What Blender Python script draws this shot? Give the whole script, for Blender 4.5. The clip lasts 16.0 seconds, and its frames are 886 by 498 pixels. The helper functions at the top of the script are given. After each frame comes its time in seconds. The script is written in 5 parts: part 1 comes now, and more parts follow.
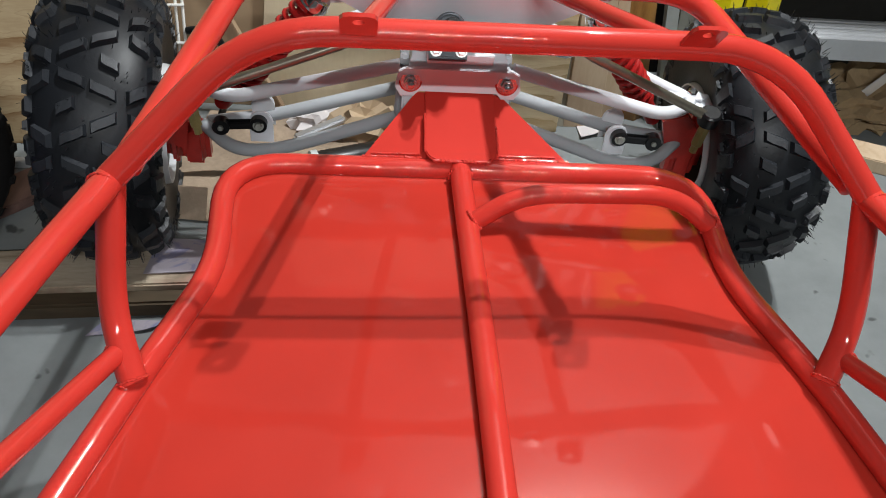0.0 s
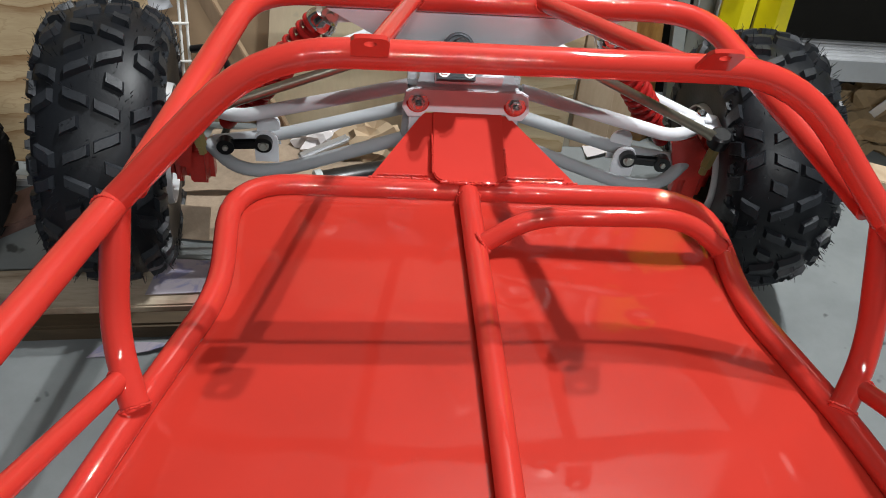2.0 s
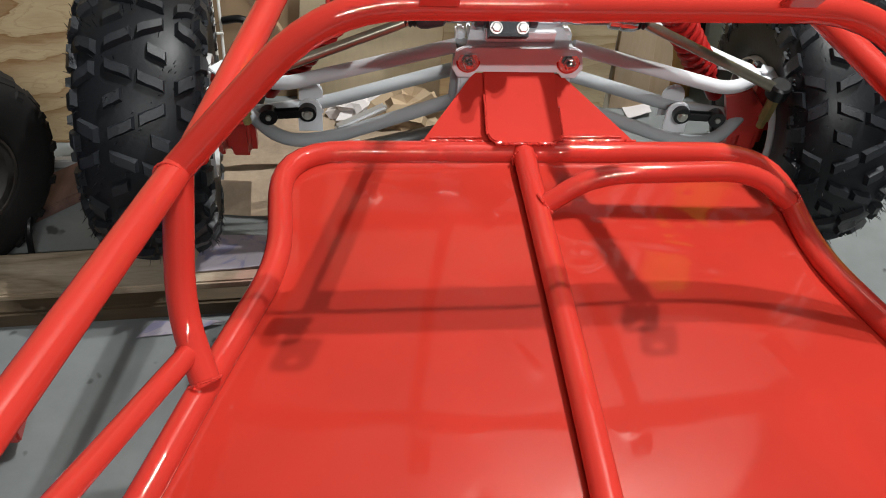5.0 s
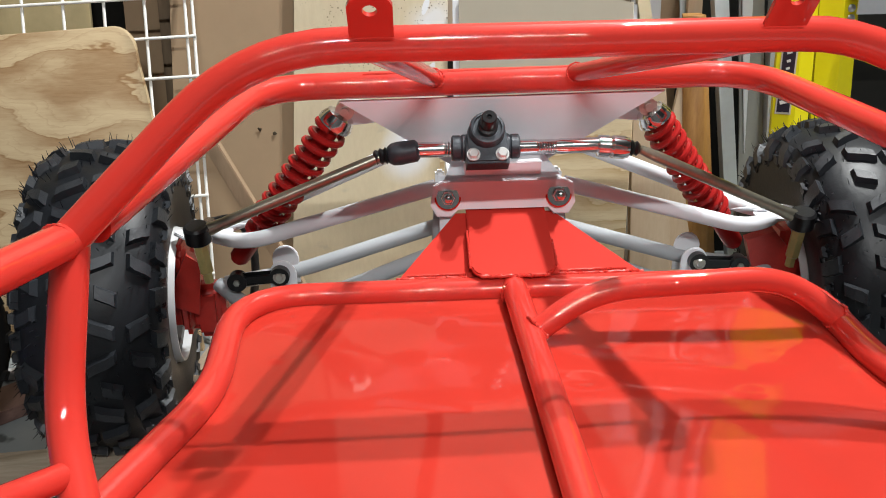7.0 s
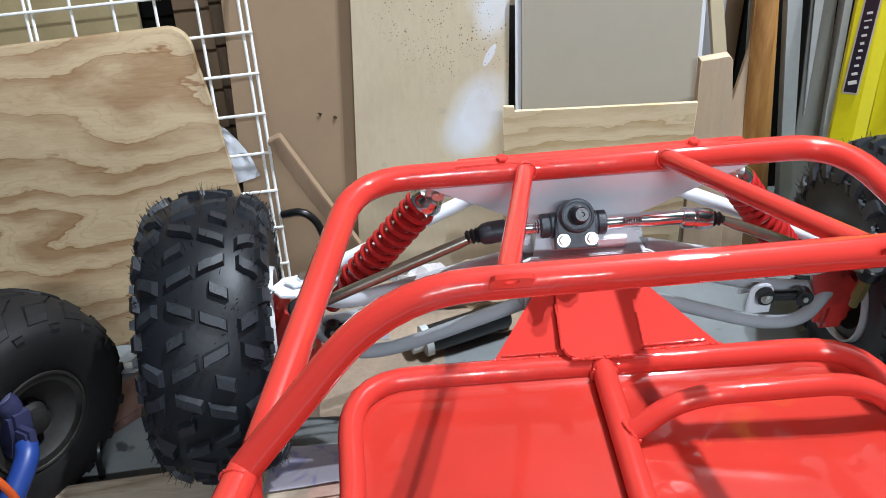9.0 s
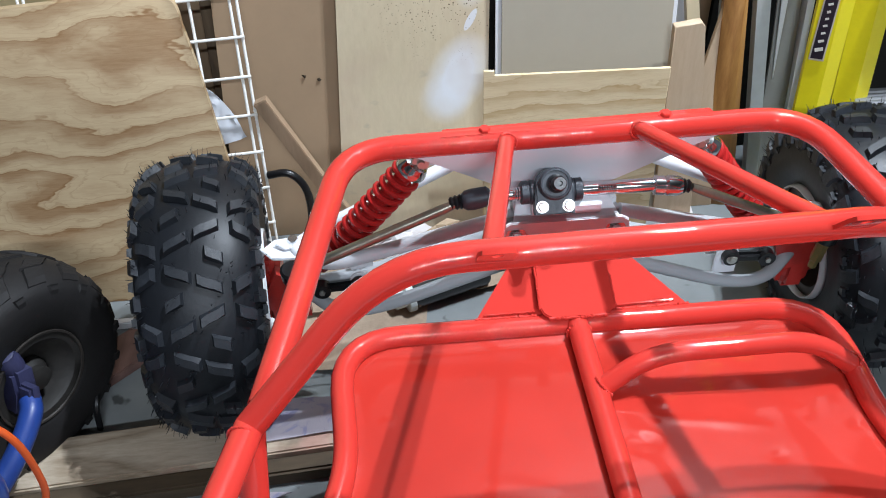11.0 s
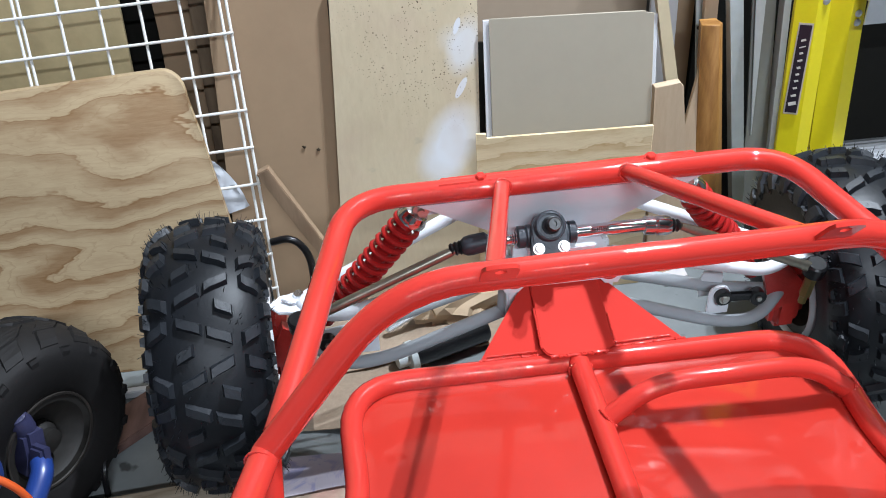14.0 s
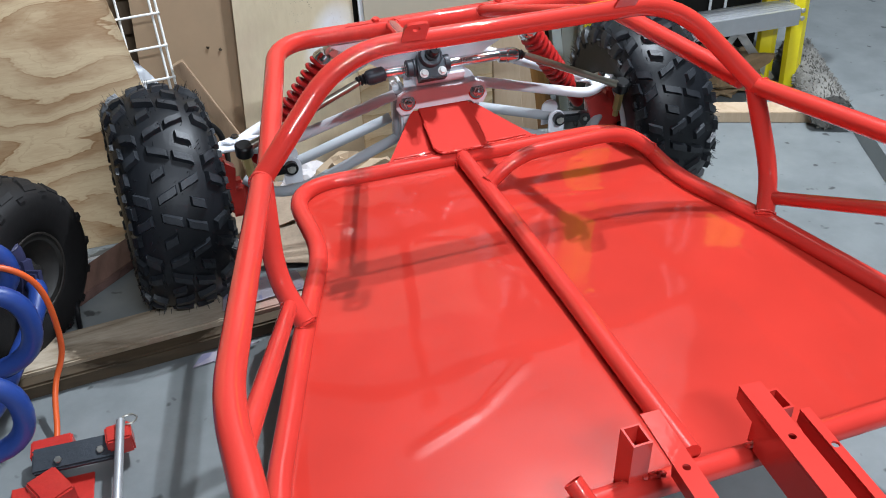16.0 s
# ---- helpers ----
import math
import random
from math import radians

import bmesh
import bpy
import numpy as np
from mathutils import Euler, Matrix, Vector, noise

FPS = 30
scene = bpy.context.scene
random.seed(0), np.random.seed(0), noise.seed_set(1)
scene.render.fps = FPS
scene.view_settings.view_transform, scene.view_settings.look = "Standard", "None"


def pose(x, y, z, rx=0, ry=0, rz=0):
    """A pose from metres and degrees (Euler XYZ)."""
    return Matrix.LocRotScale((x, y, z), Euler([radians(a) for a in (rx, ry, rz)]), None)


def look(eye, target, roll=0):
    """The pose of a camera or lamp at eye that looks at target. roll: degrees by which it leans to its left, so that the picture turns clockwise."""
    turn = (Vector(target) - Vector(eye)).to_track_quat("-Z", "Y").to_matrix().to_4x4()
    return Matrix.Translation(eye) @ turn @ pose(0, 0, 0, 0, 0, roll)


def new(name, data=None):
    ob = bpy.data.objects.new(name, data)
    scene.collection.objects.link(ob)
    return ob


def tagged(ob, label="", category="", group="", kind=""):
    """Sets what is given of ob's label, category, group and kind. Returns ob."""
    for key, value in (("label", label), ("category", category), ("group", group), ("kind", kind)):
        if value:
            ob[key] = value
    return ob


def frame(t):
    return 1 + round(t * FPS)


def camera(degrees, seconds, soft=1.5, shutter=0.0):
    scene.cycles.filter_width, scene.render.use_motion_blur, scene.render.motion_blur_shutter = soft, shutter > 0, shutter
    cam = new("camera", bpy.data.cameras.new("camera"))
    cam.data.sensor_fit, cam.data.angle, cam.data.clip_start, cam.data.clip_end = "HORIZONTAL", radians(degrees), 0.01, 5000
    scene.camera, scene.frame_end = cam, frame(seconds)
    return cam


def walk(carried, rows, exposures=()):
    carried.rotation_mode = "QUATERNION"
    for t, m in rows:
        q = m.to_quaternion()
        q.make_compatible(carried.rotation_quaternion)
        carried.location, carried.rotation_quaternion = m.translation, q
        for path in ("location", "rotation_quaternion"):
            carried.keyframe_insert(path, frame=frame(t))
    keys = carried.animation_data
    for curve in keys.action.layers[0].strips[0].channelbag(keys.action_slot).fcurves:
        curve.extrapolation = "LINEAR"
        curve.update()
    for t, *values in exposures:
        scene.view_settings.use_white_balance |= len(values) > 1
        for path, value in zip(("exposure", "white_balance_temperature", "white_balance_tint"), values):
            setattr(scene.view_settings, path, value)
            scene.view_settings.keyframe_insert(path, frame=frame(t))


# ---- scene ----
cam = camera(55.0, 16.0, soft=1.0)
PATH = [
    (0, (-0.132, 0.328, 0.98), (0.07, 1.778, -0.384), 6.8),
    (0.5, (-0.135, 0.336, 0.981), (0.07, 1.802, -0.363), 7.3),
    (1, (-0.139, 0.337, 0.98), (0.064, 1.811, -0.357), 7.5),
    (1.5, (-0.143, 0.342, 0.979), (0.062, 1.818, -0.355), 7.3),
    (2, (-0.142, 0.346, 0.974), (0.062, 1.821, -0.361), 7.0),
    (2.5, (-0.142, 0.349, 0.972), (0.058, 1.826, -0.361), 6.4),
    (3, (-0.145, 0.354, 0.968), (0.047, 1.83, -0.368), 6.2),
    (5.5, (-0.213, 0.368, 0.932), (-0.059, 1.808, -0.448), 3.3),
    (6, (-0.222, 0.399, 0.894), (-0.133, 1.865, -0.464), 1.2),
    (6.5, (-0.188, 0.402, 0.726), (-0.056, 2.044, -0.408), 1.2),
    (7, (-0.111, 0.369, 0.687), (-0.035, 2.216, -0.077), -1.0),
    (7.5, (-0.096, 0.349, 0.698), (-0.007, 2.238, 0.048), -1.8),
    (8, (-0.138, 0.390, 0.858), (-0.080, 2.180, -0.032), -1.9),
    (8.5, (-0.181, 0.475, 0.986), (-0.138, 2.149, -0.109), -2.8),
    (9, (-0.199, 0.512, 1.033), (-0.159, 2.087, -0.198), -3.1),
    (9.5, (-0.224, 0.521, 1.056), (-0.131, 2.003, -0.282), -1.8),
    (11.8, (-0.208, 0.412, 1.091), (-0.116, 1.914, -0.227), -1.8),
    (12, (-0.217, 0.392, 1.085), (-0.117, 1.942, -0.174), -2.5),
    (12.5, (-0.23, 0.387, 1.08), (-0.12, 1.975, -0.131), -2.8),
    (13, (-0.241, 0.408, 1.077), (-0.128, 2.011, -0.113), -3.2),
    (13.5, (-0.239, 0.411, 1.066), (-0.114, 2.027, -0.105), -3.2),
    (14, (-0.231, 0.415, 1.063), (-0.103, 2.041, -0.095), -3.3),
    (14.5, (-0.235, 0.408, 1.057), (-0.105, 2.038, -0.094), -3.3),
    (15, (-0.255, 0.358, 1.045), (-0.112, 1.992, -0.098), -3.3),
    (15.5, (-0.324, 0.18, 1.039), (-0.037, 1.8, -0.099), -3.8),
    (16, (-0.44, -0.019, 1.01), (0.066, 1.54, -0.136), -1.7),
]
walk(cam, [(t, look(eye, target, roll)) for t, eye, target, roll in PATH], [(0, 0.05, 6750, 10), (3.0, 0.05, 6750, 10), (5.5, 0.05, 7050, 10), (6.0, 0.26, 7050, 10), (7.5, 0.50, 6650, 10), (8.5, 0.48, 6050, 10), (15.0, 0.45, 6000, 10), (16.0, 0.45, 6050, 10)])

# ---------------------------------------------------------------- light
world = bpy.data.worlds.new("workshop_world")
scene.world = world
world.use_nodes = True
world.node_tree.nodes["Background"].inputs[0].default_value = (0.8, 0.86, 1.0, 1)
world.node_tree.nodes["Background"].inputs[1].default_value = 0.0


def bulb(name, at, power, radius, colour=(0.90, 0.955, 1.0)):
    data = bpy.data.lights.new(name, "POINT")
    data.energy, data.shadow_soft_size, data.color = power, radius, colour
    ob = new(name, data)
    ob.location = at
    return ob


# two bare bulbs of one ceiling fitting; unseen tube further back, raised as fill
bulb("ceiling_bulb", (0.755, 1.46, 2.65), 148, 0.020)
bulb("ceiling_bulb", (0.680, 1.645, 2.65), 134, 0.020)


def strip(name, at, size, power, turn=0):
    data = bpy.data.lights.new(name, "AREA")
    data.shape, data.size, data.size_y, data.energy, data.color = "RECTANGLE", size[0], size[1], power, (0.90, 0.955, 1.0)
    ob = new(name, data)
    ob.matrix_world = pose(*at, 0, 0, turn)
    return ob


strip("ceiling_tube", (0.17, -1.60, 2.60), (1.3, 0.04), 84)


# ---------------------------------------------------------------- materials
def material(name):
    m = bpy.data.materials.new(name)
    m.use_nodes = True
    nt = m.node_tree
    return m, nt, nt.nodes["Principled BSDF"]


def node(nt, kind, **values):
    n = nt.nodes.new(kind)
    for k, v in values.items():
        n.inputs[k.replace("_", " ")].default_value = v
    return n


def coords(nt, scale=(1, 1, 1), rot=(0, 0, 0), space="Object"):
    tc = nt.nodes.new("ShaderNodeTexCoord")
    mp = nt.nodes.new("ShaderNodeMapping")
    mp.inputs["Scale"].default_value = scale
    mp.inputs["Rotation"].default_value = [radians(a) for a in rot]
    nt.links.new(tc.outputs[space], mp.inputs["Vector"])
    return mp.outputs["Vector"]


def ramp(nt, fac, stops):
    r = nt.nodes.new("ShaderNodeValToRGB")
    el = r.color_ramp.elements
    while len(el) < len(stops):
        el.new(0.5)
    for e, (p, c) in zip(el, stops):
        e.position, e.color = p, (*c, 1)
    nt.links.new(fac, r.inputs["Fac"])
    return r.outputs["Color"]


def noise_fac(nt, vec, scale, detail=4, rough=0.55, distort=0.0):
    n = node(nt, "ShaderNodeTexNoise", Scale=scale, Detail=detail, Roughness=rough, Distortion=distort)
    nt.links.new(vec, n.inputs["Vector"])
    return n.outputs["Fac"]


def bump(nt, bsdf, height, strength, distance=0.002):
    b = node(nt, "ShaderNodeBump", Strength=strength, Distance=distance)
    nt.links.new(height, b.inputs["Height"])
    nt.links.new(b.outputs["Normal"], bsdf.inputs["Normal"])
    return b


def mix(nt, fac, a, b, blend="MIX"):
    m = nt.nodes.new("ShaderNodeMix")
    m.data_type, m.blend_type = "RGBA", blend
    for sock, v in ((m.inputs[0], fac), (m.inputs[6], a), (m.inputs[7], b)):
        if isinstance(v, bpy.types.NodeSocket):
            nt.links.new(v, sock)
        elif isinstance(v, tuple):
            sock.default_value = (*v, 1)
        else:
            sock.default_value = v
    return m.outputs[2]


def plain(name, colour, rough=0.5, metal=0.0, vary=0.12, scale=30, relief=0.1, coat=0.0, rough_vary=0.1, space="Object"):
    """A surface with variation in colour, roughness and relief at two scales."""
    m, nt, b = material(name)
    v = coords(nt, space=space)
    big = noise_fac(nt, v, scale * 0.22, 3)
    fine = noise_fac(nt, v, scale * 4, 5, 0.65)
    lo = tuple(max(0, c * (1 - vary)) for c in colour)
    hi = tuple(min(1, c * (1 + vary)) for c in colour)
    c1 = ramp(nt, big, [(0.3, lo), (0.7, hi)])
    c2 = mix(nt, 0.35, c1, ramp(nt, fine, [(0.3, lo), (0.7, hi)]))
    nt.links.new(c2, b.inputs["Base Color"])
    rr = node(nt, "ShaderNodeMapRange", **{"To_Min": max(0.02, rough - rough_vary), "To_Max": min(1, rough + rough_vary)})
    nt.links.new(big, rr.inputs["Value"])
    nt.links.new(rr.outputs["Result"], b.inputs["Roughness"])
    b.inputs["Metallic"].default_value = metal
    b.inputs["Coat Weight"].default_value = coat
    b.inputs["Coat Roughness"].default_value = 0.05
    if relief:
        bump(nt, b, fine, relief)
    return m


def paint(name, colour, rough=0.28, coat=0.6, peel=0.035, peel_scale=160):
    """Glossy powder coat with a faint orange peel and a slow waviness."""
    m, nt, b = material(name)
    v = coords(nt)
    slow = noise_fac(nt, v, 7, 2)
    fine = noise_fac(nt, v, peel_scale, 2)
    lo = tuple(c * 0.93 for c in colour)
    hi = tuple(min(1, c * 1.06) for c in colour)
    nt.links.new(ramp(nt, slow, [(0.3, lo), (0.7, hi)]), b.inputs["Base Color"])
    rr = node(nt, "ShaderNodeMapRange", **{"To_Min": rough + 0.12, "To_Max": rough + 0.26})
    nt.links.new(noise_fac(nt, v, 25, 4), rr.inputs["Value"])
    nt.links.new(rr.outputs["Result"], b.inputs["Roughness"])
    b.inputs["Coat Weight"].default_value = coat
    b.inputs["Coat Roughness"].default_value = 0.03
    b.inputs["Specular IOR Level"].default_value = 0.03
    add = node(nt, "ShaderNodeMath")
    add.operation = "MULTIPLY_ADD"
    nt.links.new(slow, add.inputs[0])
    add.inputs[1].default_value = 4.0
    nt.links.new(fine, add.inputs[2])
    bm_ = bump(nt, b, add.outputs[0], peel * 3, 0.001)
    nt.links.new(bm_.outputs["Normal"], b.inputs["Coat Normal"])
    return m


def wood(name, light, dark, along="z", scale=1.0, figure=9.0, rough=0.62, distort=3.0, contrast=1.0, turn=0):
    """Sawn or rotary-cut wood: long grain streaks and a wandering figure."""
    m, nt, b = material(name)
    stretch = {"x": (0.16, 1, 1), "y": (1, 0.16, 1), "z": (1, 1, 0.16)}[along]
    v = coords(nt, tuple(s * scale for s in stretch), (0, turn, 0))
    warp = noise_fac(nt, v, figure, 3, 0.5, distort)
    rings = node(nt, "ShaderNodeMath")
    rings.operation = "PINGPONG"
    mul = node(nt, "ShaderNodeMath")
    mul.operation = "MULTIPLY"
    nt.links.new(warp, mul.inputs[0])
    mul.inputs[1].default_value = 5.0
    nt.links.new(mul.outputs[0], rings.inputs[0])
    rings.inputs[1].default_value = 0.5
    fine = noise_fac(nt, v, 160, 5, 0.7)
    c1 = ramp(nt, rings.outputs[0], [(0.0, tuple(d + (l - d) * (1 - contrast) for l, d in zip(light, dark))), (0.18, tuple((l + d) / 2 for l, d in zip(light, dark))), (0.5, light), (1.0, light)])
    c2 = mix(nt, 0.3, c1, ramp(nt, fine, [(0.35, dark), (0.62, light)]))
    blot = noise_fac(nt, coords(nt), 3.2, 3)
    c3 = mix(nt, ramp(nt, blot, [(0.45, (0, 0, 0)), (0.75, (0.35, 0.35, 0.35))]), c2, dark)
    nt.links.new(c3, b.inputs["Base Color"])
    b.inputs["Roughness"].default_value = rough
    bump(nt, b, fine, 0.18, 0.001)
    return m


RED = paint("red_powder_coat", (0.63, 0.043, 0.031), 0.30, 1.0)
RED.node_tree.nodes["Principled BSDF"].inputs["Coat Roughness"].default_value = 0.03
RED.node_tree.nodes["Principled BSDF"].inputs["Coat IOR"].default_value = 1.65
RED_THIN = paint("thin_red_paint", (0.58, 0.040, 0.029), 0.34, 0.0)
WELD = paint("red_weld_paint", (0.63, 0.043, 0.031), 0.30, 1.0)
WELD.node_tree.nodes["Principled BSDF"].inputs["Coat Roughness"].default_value = 0.06
WELD.node_tree.nodes["Principled BSDF"].inputs["Coat IOR"].default_value = 2.0
# white arm paint greyed for the shade under the upper arms
ARM_GREY = paint("shaded_arm_white", (0.40, 0.42, 0.44), 0.35, 0.5)
KART_RIM = plain("dirty_kart_rim", (0.018, 0.016, 0.014), 0.65, 0.1, 0.5, 25, 0.2)
PAN_RED = paint("red_sheet_paint", (0.50, 0.034, 0.022), 0.25, 1.0, 0.022, 60)
PAN_RED.node_tree.nodes["Principled BSDF"].inputs["Coat Roughness"].default_value = 0.065
SPRING_RED = paint("spring_red", (0.38, 0.016, 0.015), 0.32, 0.5)
# casting red, also the pedals' red darkened for the kart's shadow
CAST_SHADED_RED = plain("cast_shaded_red", (0.48, 0.030, 0.022), 0.38, 0, 0.2, 30, 0.3, 0.3)
WHITE = paint("white_powder_coat", (0.82, 0.84, 0.88), 0.35, 0.4)
ZINC = plain("zinc_steel", (0.56, 0.55, 0.5), 0.32, 0.9, 0.2, 40, 0.08)
YELLOW_ZINC = plain("yellow_zinc", (0.38, 0.35, 0.28), 0.34, 0.9, 0.25, 40, 0.08)
BRASS = plain("brass", (0.62, 0.48, 0.20), 0.32, 0.9, 0.2, 40, 0.1)
CHROME = plain("chrome", (0.72, 0.72, 0.73), 0.12, 1.0, 0.06, 30, 0.0, 0, 0.05)
BOLT = plain("bright_zinc_bolt", (0.74, 0.74, 0.72), 0.32, 0.55, 0.1, 60, 0.05)
BLACK = plain("black_plastic", (0.008, 0.008, 0.009), 0.30, 0, 0.25, 40, 0.15)
BLACK_METAL = plain("black_cast_metal", (0.045, 0.052, 0.062), 0.42, 0.2, 0.25, 40, 0.35)
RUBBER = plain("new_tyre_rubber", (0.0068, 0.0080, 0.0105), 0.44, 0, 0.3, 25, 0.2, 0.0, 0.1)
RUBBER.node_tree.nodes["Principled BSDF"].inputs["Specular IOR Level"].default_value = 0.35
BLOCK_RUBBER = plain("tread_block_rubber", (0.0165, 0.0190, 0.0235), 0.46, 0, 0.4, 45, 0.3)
OLD_RUBBER = plain("worn_tyre_rubber", (0.014, 0.013, 0.013), 0.62, 0, 0.3, 20, 0.3)
OLD_RUBBER.node_tree.nodes["Principled BSDF"].inputs["Specular IOR Level"].default_value = 0.22
RIM_WHITE = plain("white_rim_paint", (0.66, 0.67, 0.68), 0.35, 0, 0.06, 20, 0.03, 0.3)
# dusty rim tone; its dark also stands in for shade inside front rims
RIM_DARK = plain("dusty_shaded_rim", (0.040, 0.034, 0.030), 0.5, 0.2, 0.35, 25, 0.1)
BLUE = plain("blue_paint", (0.018, 0.050, 0.235), 0.42, 0, 0.15, 20, 0.12, 0.4)
FADED_BLUE = plain("faded_blue_casting", (0.034, 0.035, 0.085), 0.5, 0, 0.25, 30, 0.3)
ORANGE = plain("orange_cable_sheath", (0.66, 0.10, 0.018), 0.4, 0, 0.08, 30, 0.05)
YELLOW = plain("yellow_fibreglass", (0.90, 0.76, 0.008), 0.38, 0, 0.06, 30, 0.06, 0.2)
ALUMINIUM = plain("brushed_aluminium", (0.60, 0.61, 0.63), 0.42, 0.75, 0.08, 30, 0.06)
GALV = plain("galvanised_channel", (0.60, 0.65, 0.65), 0.5, 0.1, 0.12, 15, 0.08)
GREY_SHEET = plain("grey_sheet_metal", (0.34, 0.34, 0.31), 0.5, 0.1, 0.12, 15, 0.08)
PALE_METAL = plain("pale_coated_metal", (0.80, 0.83, 0.84), 0.45, 0.0, 0.1, 15, 0.06)
WIRE_WHITE = plain("white_coated_wire", (0.84, 0.83, 0.79), 0.38, 0, 0.06, 30, 0.05)
# near-black, also put in for the shade of gaps between boards
DARK = plain("dark_backing", (0.010, 0.0095, 0.008), 0.8, 0, 0.3, 10, 0.2)
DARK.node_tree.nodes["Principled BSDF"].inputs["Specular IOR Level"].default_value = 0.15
WHITE_BOARD = plain("white_faced_board", (0.72, 0.73, 0.75), 0.5, 0, 0.05, 8, 0.04)
# walls and ceiling darkened to keep bounce and mirrored light low
WALL = plain("painted_wall", (0.10, 0.098, 0.095), 0.85, 0, 0.08, 3, 0.15)
DARK_WALL = plain("darkened_wall", (0.11, 0.10, 0.09), 0.85, 0, 0.15, 3, 0.15)
CEIL = plain("ceiling_board", (0.05, 0.048, 0.046), 0.9, 0, 0.1, 3, 0.1)


def ply_face(name, light, dark, pitch=0.055, wander=2.4, reach=3.2, shift=0.0):
    """Rotary-cut veneer: contour bands of a wandering height field, soft on one side and sharp on the other."""
    m, nt, b = material(name)
    tc = nt.nodes.new("ShaderNodeTexCoord")
    sep = nt.nodes.new("ShaderNodeSeparateXYZ")
    nt.links.new(tc.outputs["Object"], sep.inputs[0])

    def calc(op, a, c=None, d=None):
        n = nt.nodes.new("ShaderNodeMath")
        n.operation = op
        for sock, v in zip(n.inputs, (a, c, d)):
            if isinstance(v, bpy.types.NodeSocket):
                nt.links.new(v, sock)
            elif v is not None:
                sock.default_value = v
        return n.outputs[0]

    v = coords(nt, (reach, 1, reach * 3.0))
    v.node.inputs["Location"].default_value = (shift, 0, shift * 1.7)
    slow = noise_fac(nt, v, 1.0, 1.5, 0.45, 0.25)
    quick = noise_fac(nt, v, 4.6, 3, 0.55)
    g = calc("MULTIPLY_ADD", sep.outputs["Z"], 1 / pitch, calc("MULTIPLY_ADD", slow, wander * 2, calc("MULTIPLY", quick, 1.1)))
    band = calc("FRACT", g)
    # some bands broad and brown, others faint
    order = nt.nodes.new("ShaderNodeTexWhiteNoise")
    order.noise_dimensions = "1D"
    nt.links.new(calc("FLOOR", g), order.inputs["W"])
    weight = calc("MULTIPLY_ADD", order.outputs["Value"], 0.5, 0.78)
    fade = calc("MULTIPLY", weight, ramp(nt, noise_fac(nt, v, 1.9, 2), [(0.34, (0.35, 0.35, 0.35)), (0.55, (1, 1, 1))]))
    mid = tuple(l * 0.25 + d * 0.75 for l, d in zip(light, dark))
    shape = ramp(nt, band, [(0.0, (0.10, 0.10, 0.10)), (0.28, (0, 0, 0)), (0.52, (0.30, 0.30, 0.30)), (0.72, (0.80, 0.80, 0.80)), (0.955, (1, 1, 1)), (1.0, (0.10, 0.10, 0.10))])
    c1 = mix(nt, calc("MULTIPLY", shape, fade), light, mid)
    line = ramp(nt, band, [(0.90, (0, 0, 0)), (0.955, (1, 1, 1)), (0.985, (0, 0, 0))])
    c2 = mix(nt, calc("MULTIPLY", line, calc("MULTIPLY", fade, 0.7)), c1, dark)
    lines = calc("FRACT", calc("MULTIPLY_ADD", g, 4.0, calc("MULTIPLY", noise_fac(nt, v, 9.0, 3), 1.6)))
    thin = ramp(nt, lines, [(0.70, (0, 0, 0)), (0.93, (1, 1, 1)), (0.99, (0, 0, 0))])
    c2 = mix(nt, calc("MULTIPLY", thin, calc("MULTIPLY", fade, 0.38)), c2, mid)
    fine = noise_fac(nt, coords(nt, (0.10, 1, 1)), 240, 5, 0.7)
    c3 = mix(nt, 0.16, c2, ramp(nt, fine, [(0.33, dark), (0.6, light)]))
    blot = noise_fac(nt, coords(nt), 6, 4)
    c4 = mix(nt, ramp(nt, blot, [(0.5, (0, 0, 0)), (0.8, (0.22, 0.22, 0.22))]), c3, mid)
    crack = noise_fac(nt, coords(nt, (0.5, 1, 9)), 11, 3, 0.6, 0.4)
    c5 = mix(nt, ramp(nt, crack, [(0.755, (0, 0, 0)), (0.775, (0.65, 0.65, 0.65))]), c4, tuple(x * 0.35 for x in dark))
    nt.links.new(c5, b.inputs["Base Color"])
    b.inputs["Roughness"].default_value = 0.55
    bump(nt, b, fine, 0.15, 0.001)
    return m


PLY = ply_face("plywood_face", (0.49, 0.37, 0.22), (0.19, 0.082, 0.020), 0.060, 2.9, 2.3)
TAN_BOARD = plain("tan_board_face", (0.54, 0.43, 0.235), 0.55, 0, 0.22, 9, 0.1, 0.15)
PALE_PLY = plain("pale_plywood", (0.66, 0.55, 0.36), 0.45, 0, 0.10, 10, 0.06, 0.15)
PINE = ply_face("pine_board", (0.86, 0.70, 0.45), (0.55, 0.35, 0.15), 0.034, 1.9, 3.0, 3.3)
ORANGE_PINE = wood("orange_pine", (0.43, 0.215, 0.055), (0.22, 0.09, 0.018), "z", 1.2, 8, 0.5, 1.0)
RAW_PINE = wood("raw_pine", (0.62, 0.475, 0.325), (0.50, 0.35, 0.22), "z", 1.0, 7, 0.65, 1.0)
DARK_BEAM = wood("dark_beam", (0.075, 0.05, 0.026), (0.03, 0.02, 0.01), "x", 1.0, 9, 0.75, 1.2)
# brown of the strip that stands in for a shadow by the grid
SHADOW_BROWN = wood("shadow_brown_wood", (0.20, 0.14, 0.085), (0.10, 0.065, 0.04), "z", 1.0, 9, 0.75, 1.2)
RED_PLANK = wood("red_brown_plank", (0.20, 0.11, 0.09), (0.10, 0.055, 0.045), "y", 1.0, 8, 0.7, 1.0)
